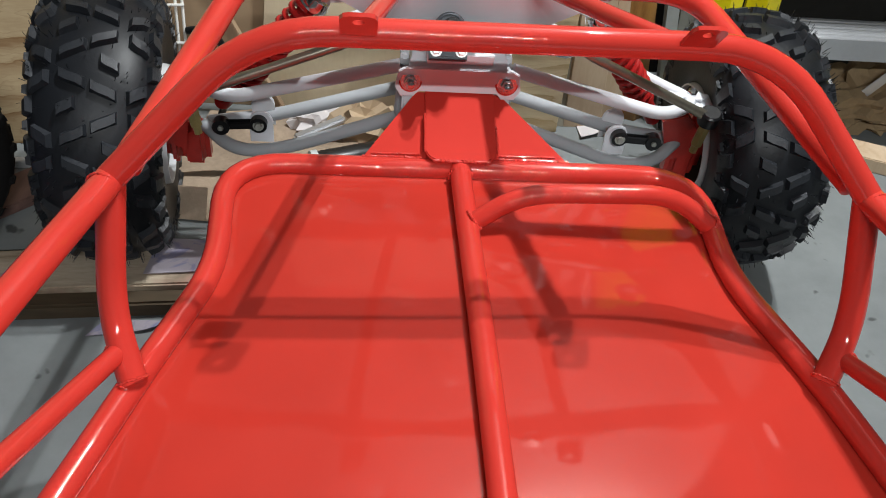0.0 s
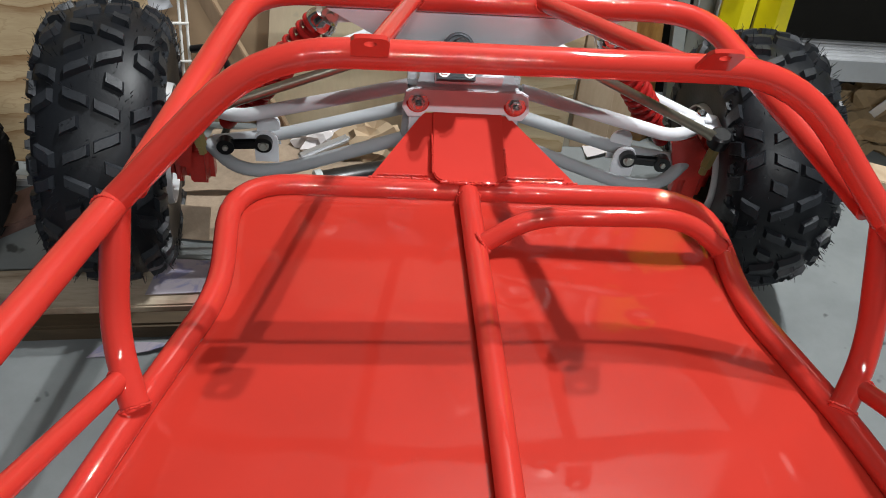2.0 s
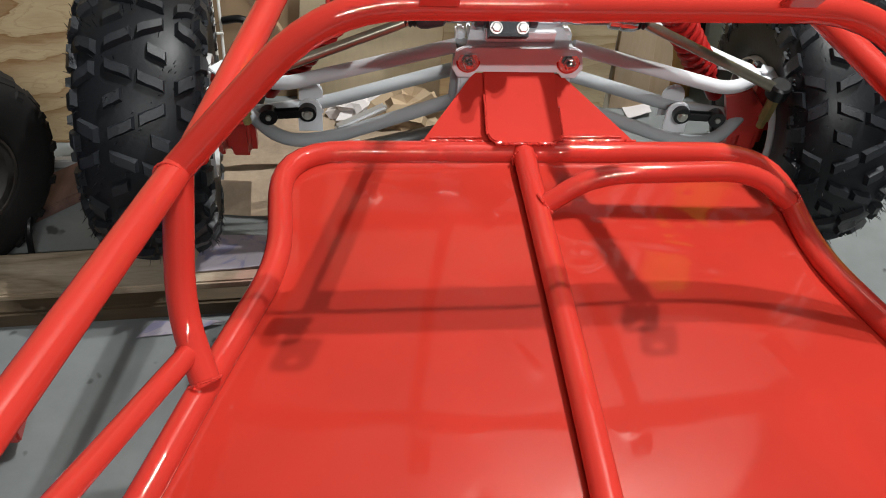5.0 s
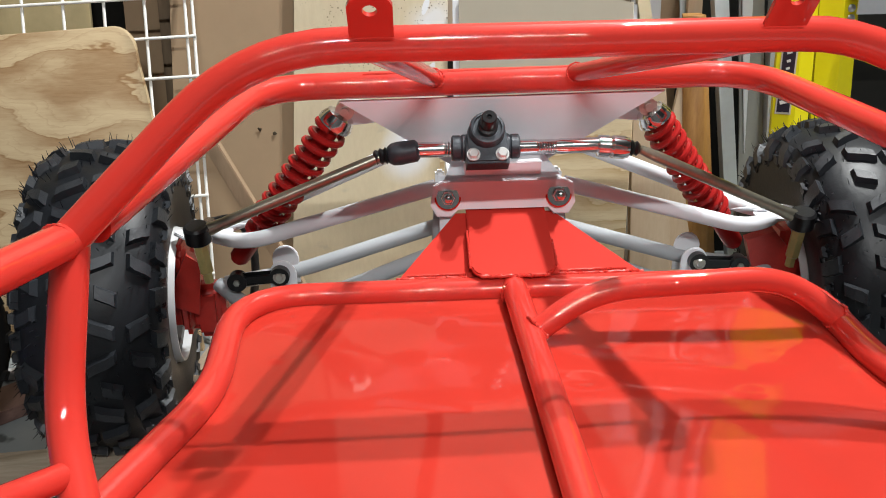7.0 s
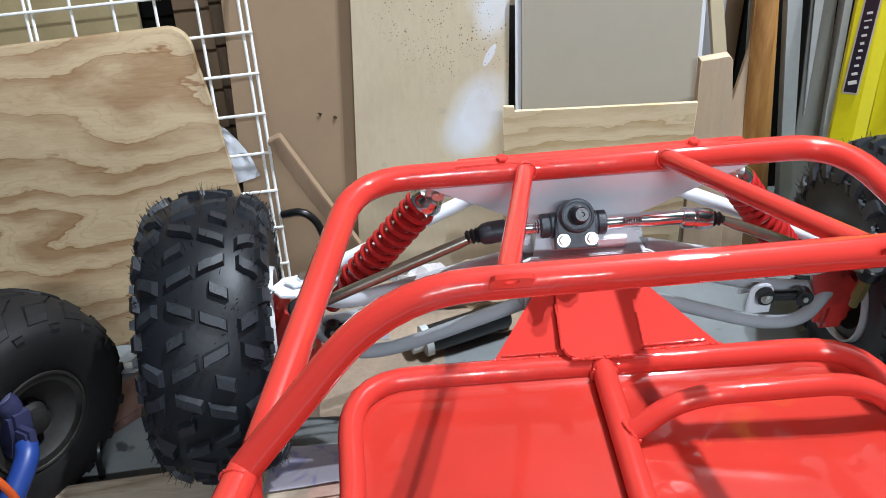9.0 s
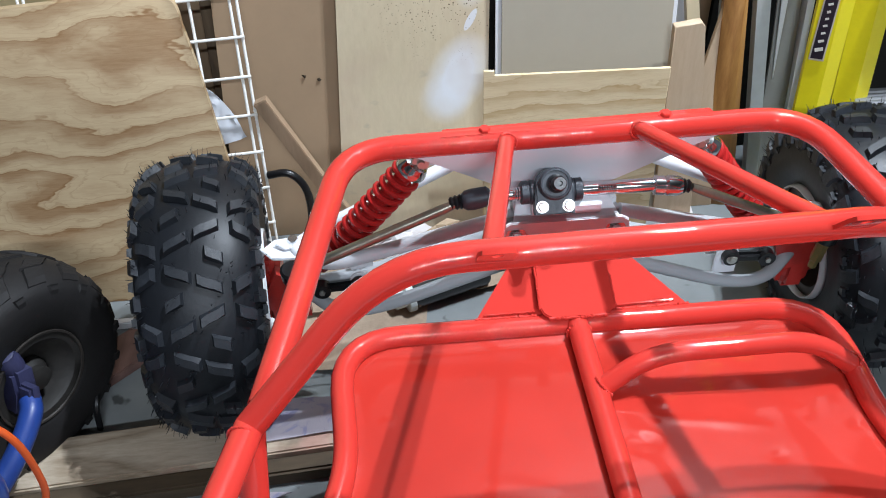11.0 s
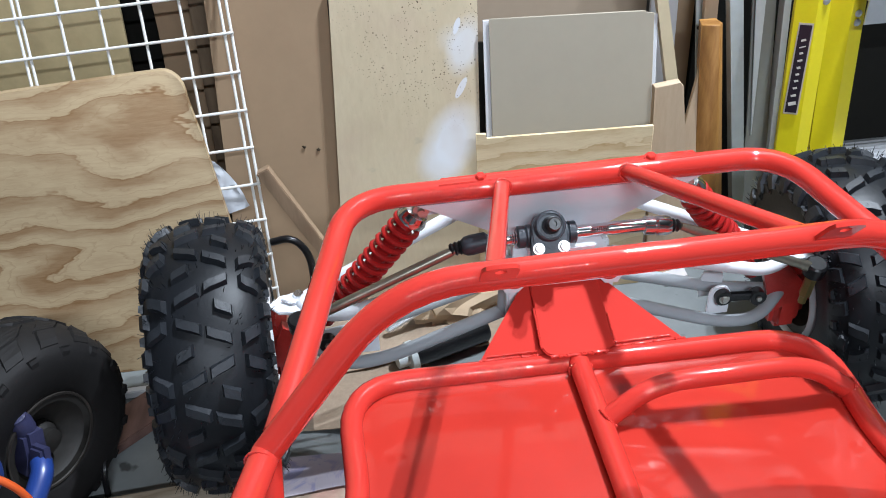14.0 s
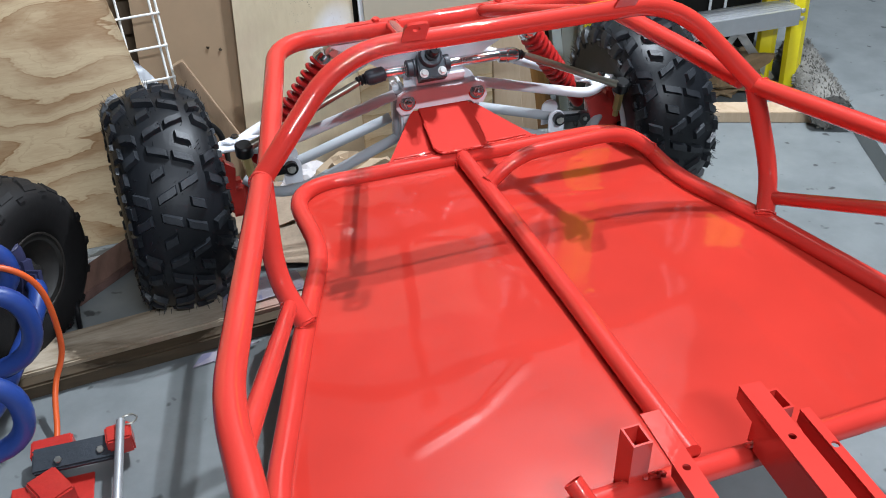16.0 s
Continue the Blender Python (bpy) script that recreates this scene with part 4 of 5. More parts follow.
def open_tube(w, d, h, wall=0.0025):
    """A square tube standing on z = 0, open above."""
    bm = bmesh.new()
    outer = [(-w / 2, -d / 2), (w / 2, -d / 2), (w / 2, d / 2), (-w / 2, d / 2)]
    inner = [(u * (1 - 2 * wall / w), v * (1 - 2 * wall / d)) for u, v in outer]
    rings = [[bm.verts.new((u, v, z)) for u, v in loop] for loop, z in ((outer, 0), (outer, h), (inner, h), (inner, 0.004))]
    for a, b in zip(rings, rings[1:]):
        for k in range(4):
            bm.faces.new((a[k], a[(k + 1) % 4], b[(k + 1) % 4], b[k]))
    bm.faces.new(rings[3])
    bm.faces.new(rings[0][::-1])
    return bm


def seat_channel(x, y0, y1, turn, w, h=0.050, hole=0.0, walls=(-1, 1)):
    """A folded channel from y0 to its front end y1, with its top at the seat's height."""
    ln = y1 - y0
    m = pose(x, (y0 + y1) / 2, 0.352, 0, 0, turn)
    strip_ = part("seat_channel", holed_strip(w, ln, hole, 0.0042), RED, buggy, "red steel seat mounting channel", m)
    for s in walls:
        side = plate([(-ln / 2, -h), (ln / 2 - 0.045, -h), (ln / 2 - 0.040, -0.020), (ln / 2 - 0.012, -0.018), (ln / 2, -0.016), (ln / 2, 0), (-ln / 2, 0)], 0.003, Matrix.Rotation(radians(90), 4, "Z"), 0.0005)
        part("side_wall", side, RED, strip_, "", m @ Matrix.Translation((s * (w / 2 - 0.0015), 0, -0.0016)))


seat_channel(-0.050, 0.30, 0.515, -3, 0.022, 0.050, 0.030, (1,))
seat_channel(0.071, 0.30, 0.515, -4, 0.026, 0.052, 0.028)
seat_channel(0.104, 0.30, 0.464, -4, 0.011, 0.050, 0.030, (-1,))
part("seat_post", open_tube(0.022, 0.028, 0.088), RED, buggy, "open square tube post", pose(-0.0725, 0.492, 0.264))
part("seat_post", open_tube(0.022, 0.030, 0.074), RED, buggy, "open square tube post", pose(0.0965, 0.490, 0.272))
part("stub_tube", lathe([(0, 0.011), (0.05, 0.011), (0.05, 0.009), (0.002, 0.009)], 20, along((-0.125, 0.455, 0.28), (-0.145, 0.50, 0.315)), closed=True), RED, buggy)
for k, (p, q) in enumerate((((-0.066, 0.478, 0.300), (-0.040, 0.478, 0.298)), ((0.060, 0.478, 0.299), (0.096, 0.478, 0.298)), ((-0.036, 0.492, 0.345), (-0.036, 0.45, 0.345)))):
    part("weld_bead", bead([p, q], 0.0034, 60 + k), WELD, buggy)

# ---------------------------------------------------------------- sheets and boards against the wall
def leaning(name, mat, outline, y_low, y_high, thick, label, category, z_low=0.0, z_high=None, bevel=0.001, group=""):
    """A board whose outline is given in x, z and which leans from y_low at z_low to y_high at z_high."""
    z_high = z_high or max(z for _, z in outline)
    k = (y_high - y_low) / (z_high - z_low)
    bm = bmesh.new()
    f = [bm.verts.new((x, y_low + k * (z - z_low), z)) for x, z in outline]
    g = [bm.verts.new((x, y_low + k * (z - z_low) + thick, z)) for x, z in outline]
    n = len(f)
    faces = [bm.faces.new(f), bm.faces.new(g[::-1])]
    for i in range(n):
        faces.append(bm.faces.new((f[i], g[i], g[(i + 1) % n], f[(i + 1) % n])))
    if bevel:
        bmesh.ops.bevel(bm, geom=list({e for q in faces for e in q.edges}), offset=bevel, segments=1, affect="EDGES", clamp_overlap=True)
    return single(name, bm, mat, label, category, group=group)


def sprayed_ply():
    """Pale plywood with white overspray, two narrow white strokes and fine dark specks."""
    m, nt, b = material("oversprayed_plywood")
    v = coords(nt)
    big = noise_fac(nt, v, 4, 4)
    fine = noise_fac(nt, coords(nt, (1, 1, 0.2)), 120, 4, 0.7)
    c = ramp(nt, big, [(0.3, (0.60, 0.505, 0.345)), (0.7, (0.70, 0.60, 0.43))])
    c = mix(nt, 0.2, c, ramp(nt, fine, [(0.3, (0.46, 0.34, 0.18)), (0.65, (0.70, 0.58, 0.38))]))
    tc = nt.nodes.new("ShaderNodeTexCoord")
    for centre, size, turn, soft, amount in (((0.086, 0, 0.312), (0.055, 1, 0.085), 28, 0.45, 0.9), ((0.063, 0, 0.27), (0.05, 1, 0.05), 0, 0.5, 0.6), ((0.12, 0, 0.484), (0.035, 1, 0.06), 20, 0.45, 0.7), ((0.11, 0, 0.41), (0.0065, 1, 0.022), 30, 0.12, 0.95), ((0.108, 0, 0.519), (0.0055, 1, 0.016), 20, 0.12, 0.95), ((0.098, 0, 0.497), (0.03, 1, 0.03), 0, 0.6, 0.35)):
        mp = nt.nodes.new("ShaderNodeMapping")
        mp.vector_type = "TEXTURE"
        mp.inputs["Location"].default_value = centre
        mp.inputs["Rotation"].default_value = (0, radians(turn), 0)
        mp.inputs["Scale"].default_value = size
        nt.links.new(tc.outputs["Object"], mp.inputs["Vector"])
        gr = nt.nodes.new("ShaderNodeTexGradient")
        gr.gradient_type = "SPHERICAL"
        nt.links.new(mp.outputs["Vector"], gr.inputs["Vector"])
        nz = node(nt, "ShaderNodeMath")
        nz.operation = "MULTIPLY"
        nt.links.new(gr.outputs["Fac"], nz.inputs[0])
        nt.links.new(ramp(nt, noise_fac(nt, v, 14, 4), [(0.25, (0.55, 0.55, 0.55)), (0.6, (1, 1, 1))]), nz.inputs[1])
        c = mix(nt, ramp(nt, nz.outputs[0], [(0.0, (0, 0, 0)), (soft, (amount, amount, amount))]), c, (0.80, 0.82, 0.86))
    # reddish and grey stains low down, then specks that thicken towards one corner
    c = mix(nt, ramp(nt, noise_fac(nt, v, 6.5, 3), [(0.52, (0, 0, 0)), (0.72, (0.35, 0.35, 0.35))]), c, (0.52, 0.37, 0.30))
    c = mix(nt, ramp(nt, noise_fac(nt, coords(nt, (1, 1, 1.6)), 17, 4), [(0.66, (0, 0, 0)), (0.76, (0.4, 0.4, 0.4))]), c, (0.36, 0.33, 0.27))
    for scale, limit in ((105, 0.14), (190, 0.17)):
        vo = node(nt, "ShaderNodeTexVoronoi", Scale=scale)
        nt.links.new(v, vo.inputs["Vector"])
        dots = ramp(nt, vo.outputs["Distance"], [(limit * 0.8, (1, 1, 1)), (limit * 1.25, (0, 0, 0))])
        mp = nt.nodes.new("ShaderNodeMapping")
        mp.vector_type = "TEXTURE"
        mp.inputs["Location"].default_value = (0.067, 0, 0.515)
        mp.inputs["Scale"].default_value = (0.20, 1, 0.20)
        nt.links.new(tc.outputs["Object"], mp.inputs["Vector"])
        gr = nt.nodes.new("ShaderNodeTexGradient")
        gr.gradient_type = "SPHERICAL"
        nt.links.new(mp.outputs["Vector"], gr.inputs["Vector"])
        some = mix(nt, 1.0, ramp(nt, gr.outputs["Fac"], [(0.05, (0.0, 0.0, 0.0)), (0.55, (1, 1, 1))]), ramp(nt, noise_fac(nt, v, 26, 2), [(0.44, (0, 0, 0)), (0.54, (1, 1, 1))]), "MULTIPLY")
        c = mix(nt, mix(nt, 1.0, dots, some, "MULTIPLY"), c, (0.13, 0.085, 0.05))
    nt.links.new(c, b.inputs["Base Color"])
    b.inputs["Roughness"].default_value = 0.38
    bump(nt, b, fine, 0.08, 0.001)
    return m


def crumple(at, size, seed, rough=0.35, subdiv=3, flat=0.0):
    """A crumpled lump: a ball creased by noise, flattened below."""
    bm = bmesh.new()
    bmesh.ops.create_icosphere(bm, subdivisions=subdiv, radius=1)
    off = Vector((seed * 3.1, seed * 1.7, seed * 0.9))
    for v in bm.verts:
        n = v.co.normalized()
        k = 1 + rough * (abs(noise.noise(n * 2.1 + off)) * 2 - 0.6) + rough * 0.6 * (abs(noise.noise(n * 5.3 + off)) - 0.3)
        v.co = Vector((n.x * k * size[0], n.y * k * size[1], max(n.z * k * size[2], -size[2] * 0.55)))
    lo = min(v.co.z for v in bm.verts)
    for v in bm.verts:
        v.co += Vector(at) - Vector((0, 0, lo))
    return bm


SPRAYED = sprayed_ply()
leaning("plywood_sheet", PLY, [(-1.45, 0.0), (-0.458, 0.0), (-0.505, 0.252), (-0.517, 0.319), (-0.530, 0.392), (-0.543, 0.449)] + arc_corner(-0.583, 0.464, 0.038, 4, 87) + [(-0.81, 0.490), (-1.45, 0.455)], 1.6225, 1.801, 0.012, "large plywood sheet with wavy grain and a rounded corner, leaning", "plywood sheet")
leaning("tall_plywood", SPRAYED, [(-0.328, 0.0), (-0.046, 0.0), (-0.040, 0.34), (-0.033, 0.596), (-0.287, 0.602), (-0.311, 0.226)], 1.757, 1.856, 0.011, "pale plywood offcut with white overspray and dark specks, leaning", "plywood offcut")
leaning("cardboard_sheet", CARD_SHADE, [(-0.530, 0.0), (-0.296, 0.0), (-0.292, 0.58), (-0.290, 0.86), (-0.488, 0.86), (-0.500, 0.53)], 1.775, 1.916, 0.005, "tall brown cardboard sheet with small holes", "cardboard")
# dark lumps added on the sheet in place of the dark of torn holes
for p in ((-0.365, 1.8255, 0.317), (-0.340, 1.8245, 0.310)):
    single("dark_hole_lump", crumple(p, (0.0042, 0.0016, 0.0045), p[0] * 10, 0.8, 2), DARK_BEAM, "small dark lump standing in for a torn hole in a cardboard sheet", "hole", group="holes in the cardboard")
leaning("cardboard_box_panel", CARD, [(-0.285, 0.0), (0.290, 0.0), (0.298, 0.577), (-0.285, 0.590)], 1.915, 1.932, 0.05, "flattened brown cardboard box", "cardboard")
leaning("cardboard_box_panel", CARD, [(-0.285, 0.594), (0.292, 0.581), (0.300, 1.25), (-0.285, 1.25)], 1.928, 1.945, 0.05, "upper flattened brown cardboard box with torn tape", "cardboard", z_low=0.58)
leaning("foam_board", WHITE_BOARD, [(-0.033, 0.0), (0.289, 0.0), (0.283, 0.516), (-0.028, 0.529)], 1.747, 1.829, 0.006, "white-edged foam board behind grey card", "board")
leaning("grey_card_sheet", GREY_CARD, [(-0.023, 0.0), (0.281, 0.0), (0.275, 0.520), (0.259, 0.521), (0.258, 0.525), (-0.018, 0.533)], 1.742, 1.824, 0.003, "smooth grey-brown card sheet on white board", "card sheet")
leaning("pine_board", PINE, [(-0.058, 0.0), (0.262, 0.0), (0.262, 0.347), (-0.040, 0.351), (-0.040, 0.361), (-0.058, 0.362)], 1.722, 1.732, 0.006, "pale pine board with wavy grain and a notched corner", "board")
leaning("short_plank", RAW_PINE, [(0.280, 0.0), (0.356, 0.0), (0.333, 0.312), (0.320, 0.404), (0.314, 0.411), (0.268, 0.405)], 1.742, 1.762, 0.018, "short raw pine plank standing on end", "plank")
leaning("pine_strip", PALE_PLY, [(0.324, 0.28), (0.350, 0.28), (0.298, 0.541), (0.287, 0.60), (0.266, 0.60), (0.278, 0.541)], 1.79, 1.83, 0.016, "narrow pale pine strip, leaning", "wood strip", z_low=0.2)
leaning("white_panel", WHITE_BOARD, [(0.285, 0.02), (0.345, 0.02), (0.333, 1.0), (0.290, 1.0)], 1.862, 1.90, 0.008, "narrow white-faced board standing on end", "board")
# black sheet added as the shade between plywood and foam board
leaning("gap_shade", DARK, [(-0.064, 0.0), (-0.026, 0.0), (-0.020, 0.480), (-0.056, 0.482)], 1.776, 1.856, 0.004, "black sheet standing in for the shade in the gap between boards", "sheet")
leaning("cardboard_strip", CARD_SHADE, [(0.318, 0.0), (0.392, 0.0), (0.386, 1.2), (0.326, 1.2)], 1.915, 1.95, 0.02, "narrow brown cardboard panel", "cardboard")
leaning("metal_strip", GALV, [(0.384, 0.26), (0.394, 0.26), (0.3925, 0.36), (0.395, 0.472), (0.403, 0.517), (0.44, 0.74), (0.362, 0.74), (0.367, 0.520), (0.371, 0.474), (0.380, 0.362)], 1.846, 1.89, 0.004, "bent pale sheet-metal strip, leaning", "metal strip", z_low=0.28)
single("screw", bolt_head(bmesh.new(), (0.374, 1.8610, 0.470), (0, -1, 0), 0.004, 0.004), BLACK_METAL, "dark screw in a sheet-metal strip", "screw")
leaning("wood_offcut", RAW_PINE, [(0.392, 0.0), (0.425, 0.0), (0.400, 0.48), (0.392, 0.74), (0.364, 0.74), (0.376, 0.48)], 1.829, 1.850, 0.012, "pale raw pine offcut behind an orange post", "wood offcut")


def post(low, high):
    """A square post standing on one corner's edge towards the room: x of the left, ridge and right edge at each end."""
    bm = bmesh.new()
    ends = [[bm.verts.new(p) for p in ((a, y, z), (b, y - 0.012, z), (c, y + 0.004, z), (c - 0.004, y + 0.028, z), (a + 0.006, y + 0.028, z))] for (a, b, c), y, z in (low, high)]
    bm.faces.new(ends[0])
    bm.faces.new(ends[1][::-1])
    for i in range(5):
        bm.faces.new((ends[0][i], ends[1][i], ends[1][(i + 1) % 5], ends[0][(i + 1) % 5]))
    bmesh.ops.bevel(bm, geom=list(bm.edges), offset=0.0012, segments=1, affect="EDGES", clamp_overlap=True)
    return bm


single("wood_post", post(((0.390, 0.435, 0.458), 1.784, 0.0), ((0.352, 0.3815, 0.392), 1.796, 0.500)), ORANGE_PINE, "orange-stained pine post standing on end", "wood post")
leaning("wood_wedge", RAW_PINE, [(0.356, 0.0), (0.410, 0.0), (0.383, 0.243), (0.365, 0.438), (0.344, 0.308), (0.348, 0.257)], 1.776, 1.80, 0.010, "pine offcut with a slanted top", "wood offcut")


def channel(x, w, y, lean, side, tall, mat, label):
    """A cold-rolled C-shaped channel standing on end."""
    tilt = pose(x, y, 0, -lean, side)
    h, k = w / 2, 0.0016
    sec = [(-h, 0.0205), (h, 0.0205), (h, -0.0015), (h - 0.008, -0.0015), (h - 0.008, 0), (h - k, 0), (h - k, 0.019), (-h + k, 0.019), (-h + k, 0), (-h + 0.008, 0), (-h + 0.008, -0.0015), (-h, -0.0015)]
    sec = [(u, 0.019 - v) for u, v in sec[::-1]]
    bm = bmesh.new()
    ends = [[bm.verts.new(tilt @ Vector((u, v, z))) for u, v in sec] for z in (0, tall)]
    bm.faces.new(ends[0])
    bm.faces.new(ends[1][::-1])
    for i in range(len(sec)):
        bm.faces.new((ends[0][i], ends[1][i], ends[1][(i + 1) % len(sec)], ends[0][(i + 1) % len(sec)]))
    return single("metal_channel", bm, mat, label, "metal channel", group="metal channels against the wall")


for x, w, y, lean, side, mat in ((0.5034, 0.024, 1.812, 1.2, -8.75, GALV), (0.559, 0.0125, 1.822, 1.0, -4.2, PALE_METAL)):
    channel(x, w, y, lean, side, 1.15, mat, "long grey galvanised channel standing on end")
leaning("metal_sheet", GREY_SHEET, [(0.508, 0.0), (0.562, 0.0), (0.530, 0.285), (0.507, 0.496), (0.44, 1.1), (0.40, 1.1), (0.463, 0.496), (0.487, 0.285)], 1.832, 1.852, 0.004, "flat grey metal sheet standing on end", "metal sheet")
leaning("metal_strip", PALE_METAL, [(0.4965, 0.25), (0.4985, 0.25), (0.483, 0.496), (0.455, 0.9), (0.42, 0.9), (0.466, 0.496)], 1.830, 1.838, 0.002, "narrow pale metal strip before a grey sheet", "metal strip", z_low=0.25)
leaning("tan_board", TAN_BOARD, [(-1.6, 0.0), (-0.690, 0.0), (-0.655, 0.60), (-0.650, 1.4), (-1.6, 1.4)], 1.925, 1.955, 0.012, "tan board behind a wire grid", "board")
# another added black sheet: the shaded gap beside the tan board
leaning("gap_shade", DARK, [(-0.72, 0.0), (-0.575, 0.0), (-0.585, 1.4), (-0.69, 1.4)], 1.972, 1.985, 0.01, "black sheet standing in for the shade in the gap between panels", "sheet")
leaning("cardboard_strip", CARD_SHADE, [(-0.628, 0.0), (-0.49, 0.0), (-0.495, 1.4), (-0.600, 1.4), (-0.602, 0.52)], 1.935, 1.96, 0.01, "narrow brown cardboard panel", "cardboard")
# a strip added in place of the shadow beside the cardboard sheet
leaning("shadow_strip", SHADOW_BROWN, [(-0.555, 0.0), (-0.500, 0.0), (-0.490, 1.4), (-0.520, 1.4), (-0.533, 0.52)], 1.906, 1.914, 0.018, "dark brown strip standing in for a shadow behind a wire grid", "wood post")
# added backing; its left stretch stands in for shade between the channels
leaning("dark_board", DARK, [(0.415, 0.0), (1.19, 0.0), (1.19, 1.5), (0.415, 1.5)], 1.97, 1.99, 0.015, "dark board added behind a yellow ladder and the channel gaps", "board")
for x in (1.005, 1.055):
    single("thin_rod", tube([(x, 1.955, 0.0), (x + 0.01, 1.962, 1.5)], 0.004), PALE_METAL, "thin pale rod standing against a dark panel", "rod", group="thin rods")

# the stick and the white bag beside the wire grid
single("wood_stick", box((0.024, 0.018, 0.40), along((-0.428, 1.742, 0.354), (-0.262, 1.735, 0.004)) @ pose(0.22, 0, -0.018, 0, 90, 0), 0.0015), wood("brown_stick", (0.44, 0.31, 0.20), (0.27, 0.18, 0.11), "z", 1.0, 7, 0.65, 1.0), "sawn pine stick leaning at a slant", "wood stick")

# white wire grid panel, leaning back and slightly askew
wires = thing("wire_grid", (-0.9, 1.70, 0), "white coated wire grid panel leaning on the boards", "wire grid")
GRID_AT = Vector((-0.4687, 1.837, 0.543))
GRID_LEFT = Vector((-0.0652, -0.0020, -0.0022))
GRID_DOWN = Vector((0.0022, -0.0219, -0.0615))


def crossing(column, row):
    return GRID_AT + GRID_LEFT * column + GRID_DOWN * row


def wire(a, b, r=0.0026):
    return tube([a, b], r, 0.01, 8)


for c in [0.0, -0.18, 4.93, 5.07, 9.93, 10.07] + [i for i in range(1, 13) if i not in (5, 10)]:
    top, low = crossing(c, -2.1), crossing(c, 8.0)
    low = low + (low - top) * ((low.z - 0.004) / (top.z - low.z))
    part("wire", wire(low, top), WIRE_WHITE, wires)
for row in range(-2, 9):
    part("wire", wire(crossing(-0.24, row) + Vector((0, -0.005, 0.0015)), crossing(12.2, row) + Vector((0, -0.005, 0.0015))), WIRE_WHITE, wires)


bag = bmesh.new()
rows = []
for j in range(15):
    row = []
    for i in range(15):
        u, v = i / 14, j / 14
        q = Vector((-0.545, 1.772, 0.350)).lerp(Vector((-0.520, 1.770, 0.336)), u).lerp(Vector((-0.545, 1.735, 0.236)).lerp(Vector((-0.470, 1.740, 0.256)), u), v)
        q.x += 0.010 * u * math.sin(v * math.pi) * (1 - 0.4 * v)
        q.y += 0.010 * abs(noise.noise(Vector((u * 3.2, v * 3.2, 4)))) + 0.003 * abs(noise.noise(Vector((u * 8, v * 8, 2))))
        row.append(bag.verts.new(q))
    rows.append(row)
for j in range(14):
    for i in range(14):
        bag.faces.new((rows[j][i], rows[j][i + 1], rows[j + 1][i + 1], rows[j + 1][i]))
thicken(bag, 0.0008)
single("plastic_bag", bag, plain("thin_white_plastic", (0.56, 0.58, 0.62), 0.32, 0, 0.1, 20, 0.1), "crumpled white plastic sheet behind the plywood", "plastic bag", sharp=25)
single("black_hose", tube([(-0.40, 1.69, 0.008), (-0.375, 1.70, 0.08), (-0.372, 1.70, 0.165), (-0.40, 1.705, 0.205), (-0.44, 1.71, 0.195)], 0.007, 0.05, 10), BLACK, "loose black rubber hose", "hose")

# ---------------------------------------------------------------- on the floor under and beside the front
def stained_beam():
    m = wood("splashed_beam", (0.54, 0.45, 0.34), (0.22, 0.16, 0.10), "x", 1.0, 9, 0.75, 1.2)
    nt = m.node_tree
    b = nt.nodes["Principled BSDF"]
    base = b.inputs["Base Color"].links[0].from_socket
    v = coords(nt)
    c = mix(nt, ramp(nt, noise_fac(nt, v, 7, 4), [(0.56, (0, 0, 0)), (0.70, (0.45, 0.45, 0.45))]), base, (0.50, 0.22, 0.19))
    c = mix(nt, ramp(nt, noise_fac(nt, v, 4.2, 5, 0.65), [(0.54, (0, 0, 0)), (0.66, (0.75, 0.75, 0.75))]), c, (0.11, 0.08, 0.05))
    nt.links.new(c, b.inputs["Base Color"])
    return m


single("floor_beam", box((0.70, 0.086, 0.038), pose(-0.590, 1.267, 0.0195, 0, 0, 4.5), 0.003), stained_beam(), "stained flat timber beam lying on the concrete floor", "timber beam")
single("floor_beam", box((0.64, 0.030, 0.030), pose(-0.56, 1.212, 0.0152, 0, 0, 4.0), 0.004), DARK_BEAM, "dark oily timber batten along a flat beam", "timber beam")
single("brown_plank", box((0.075, 0.60, 0.020), pose(-0.735, 1.445, 0.0102, 0, 0, -48), 0.002), RED_PLANK, "red-brown painted plank lying on the floor", "plank")
single("white_trim", box((0.44, 0.014, 0.016), pose(-0.74, 1.556, 0.0082, 0, 0, 2), 0.002), WHITE_BOARD, "narrow white trim strip on the floor", "trim")


def sheet(name, mat, pts, label, category, seed=1, lift=0.004, n=14, base=0.0035):
    """A thin sheet lying on the floor, a little wavy, through four corners."""
    bm = bmesh.new()
    p = [Vector((x, y, 0)) for x, y in pts]
    rows = []
    for j in range(n + 1):
        r = []
        for i in range(n + 1):
            u, v = i / n, j / n
            q = p[0] * (1 - u) * (1 - v) + p[1] * u * (1 - v) + p[2] * u * v + p[3] * (1 - u) * v
            q.z = base + lift * max(0, 0.3 + noise.noise(Vector((q.x * 11, q.y * 11, seed))) * 1.4)
            r.append(bm.verts.new(q))
        rows.append(r)
    for j in range(n):
        for i in range(n):
            bm.faces.new((rows[j][i], rows[j][i + 1], rows[j + 1][i + 1], rows[j + 1][i]))
    thicken(bm, 0.0014)
    return single(name, bm, mat, label, category)


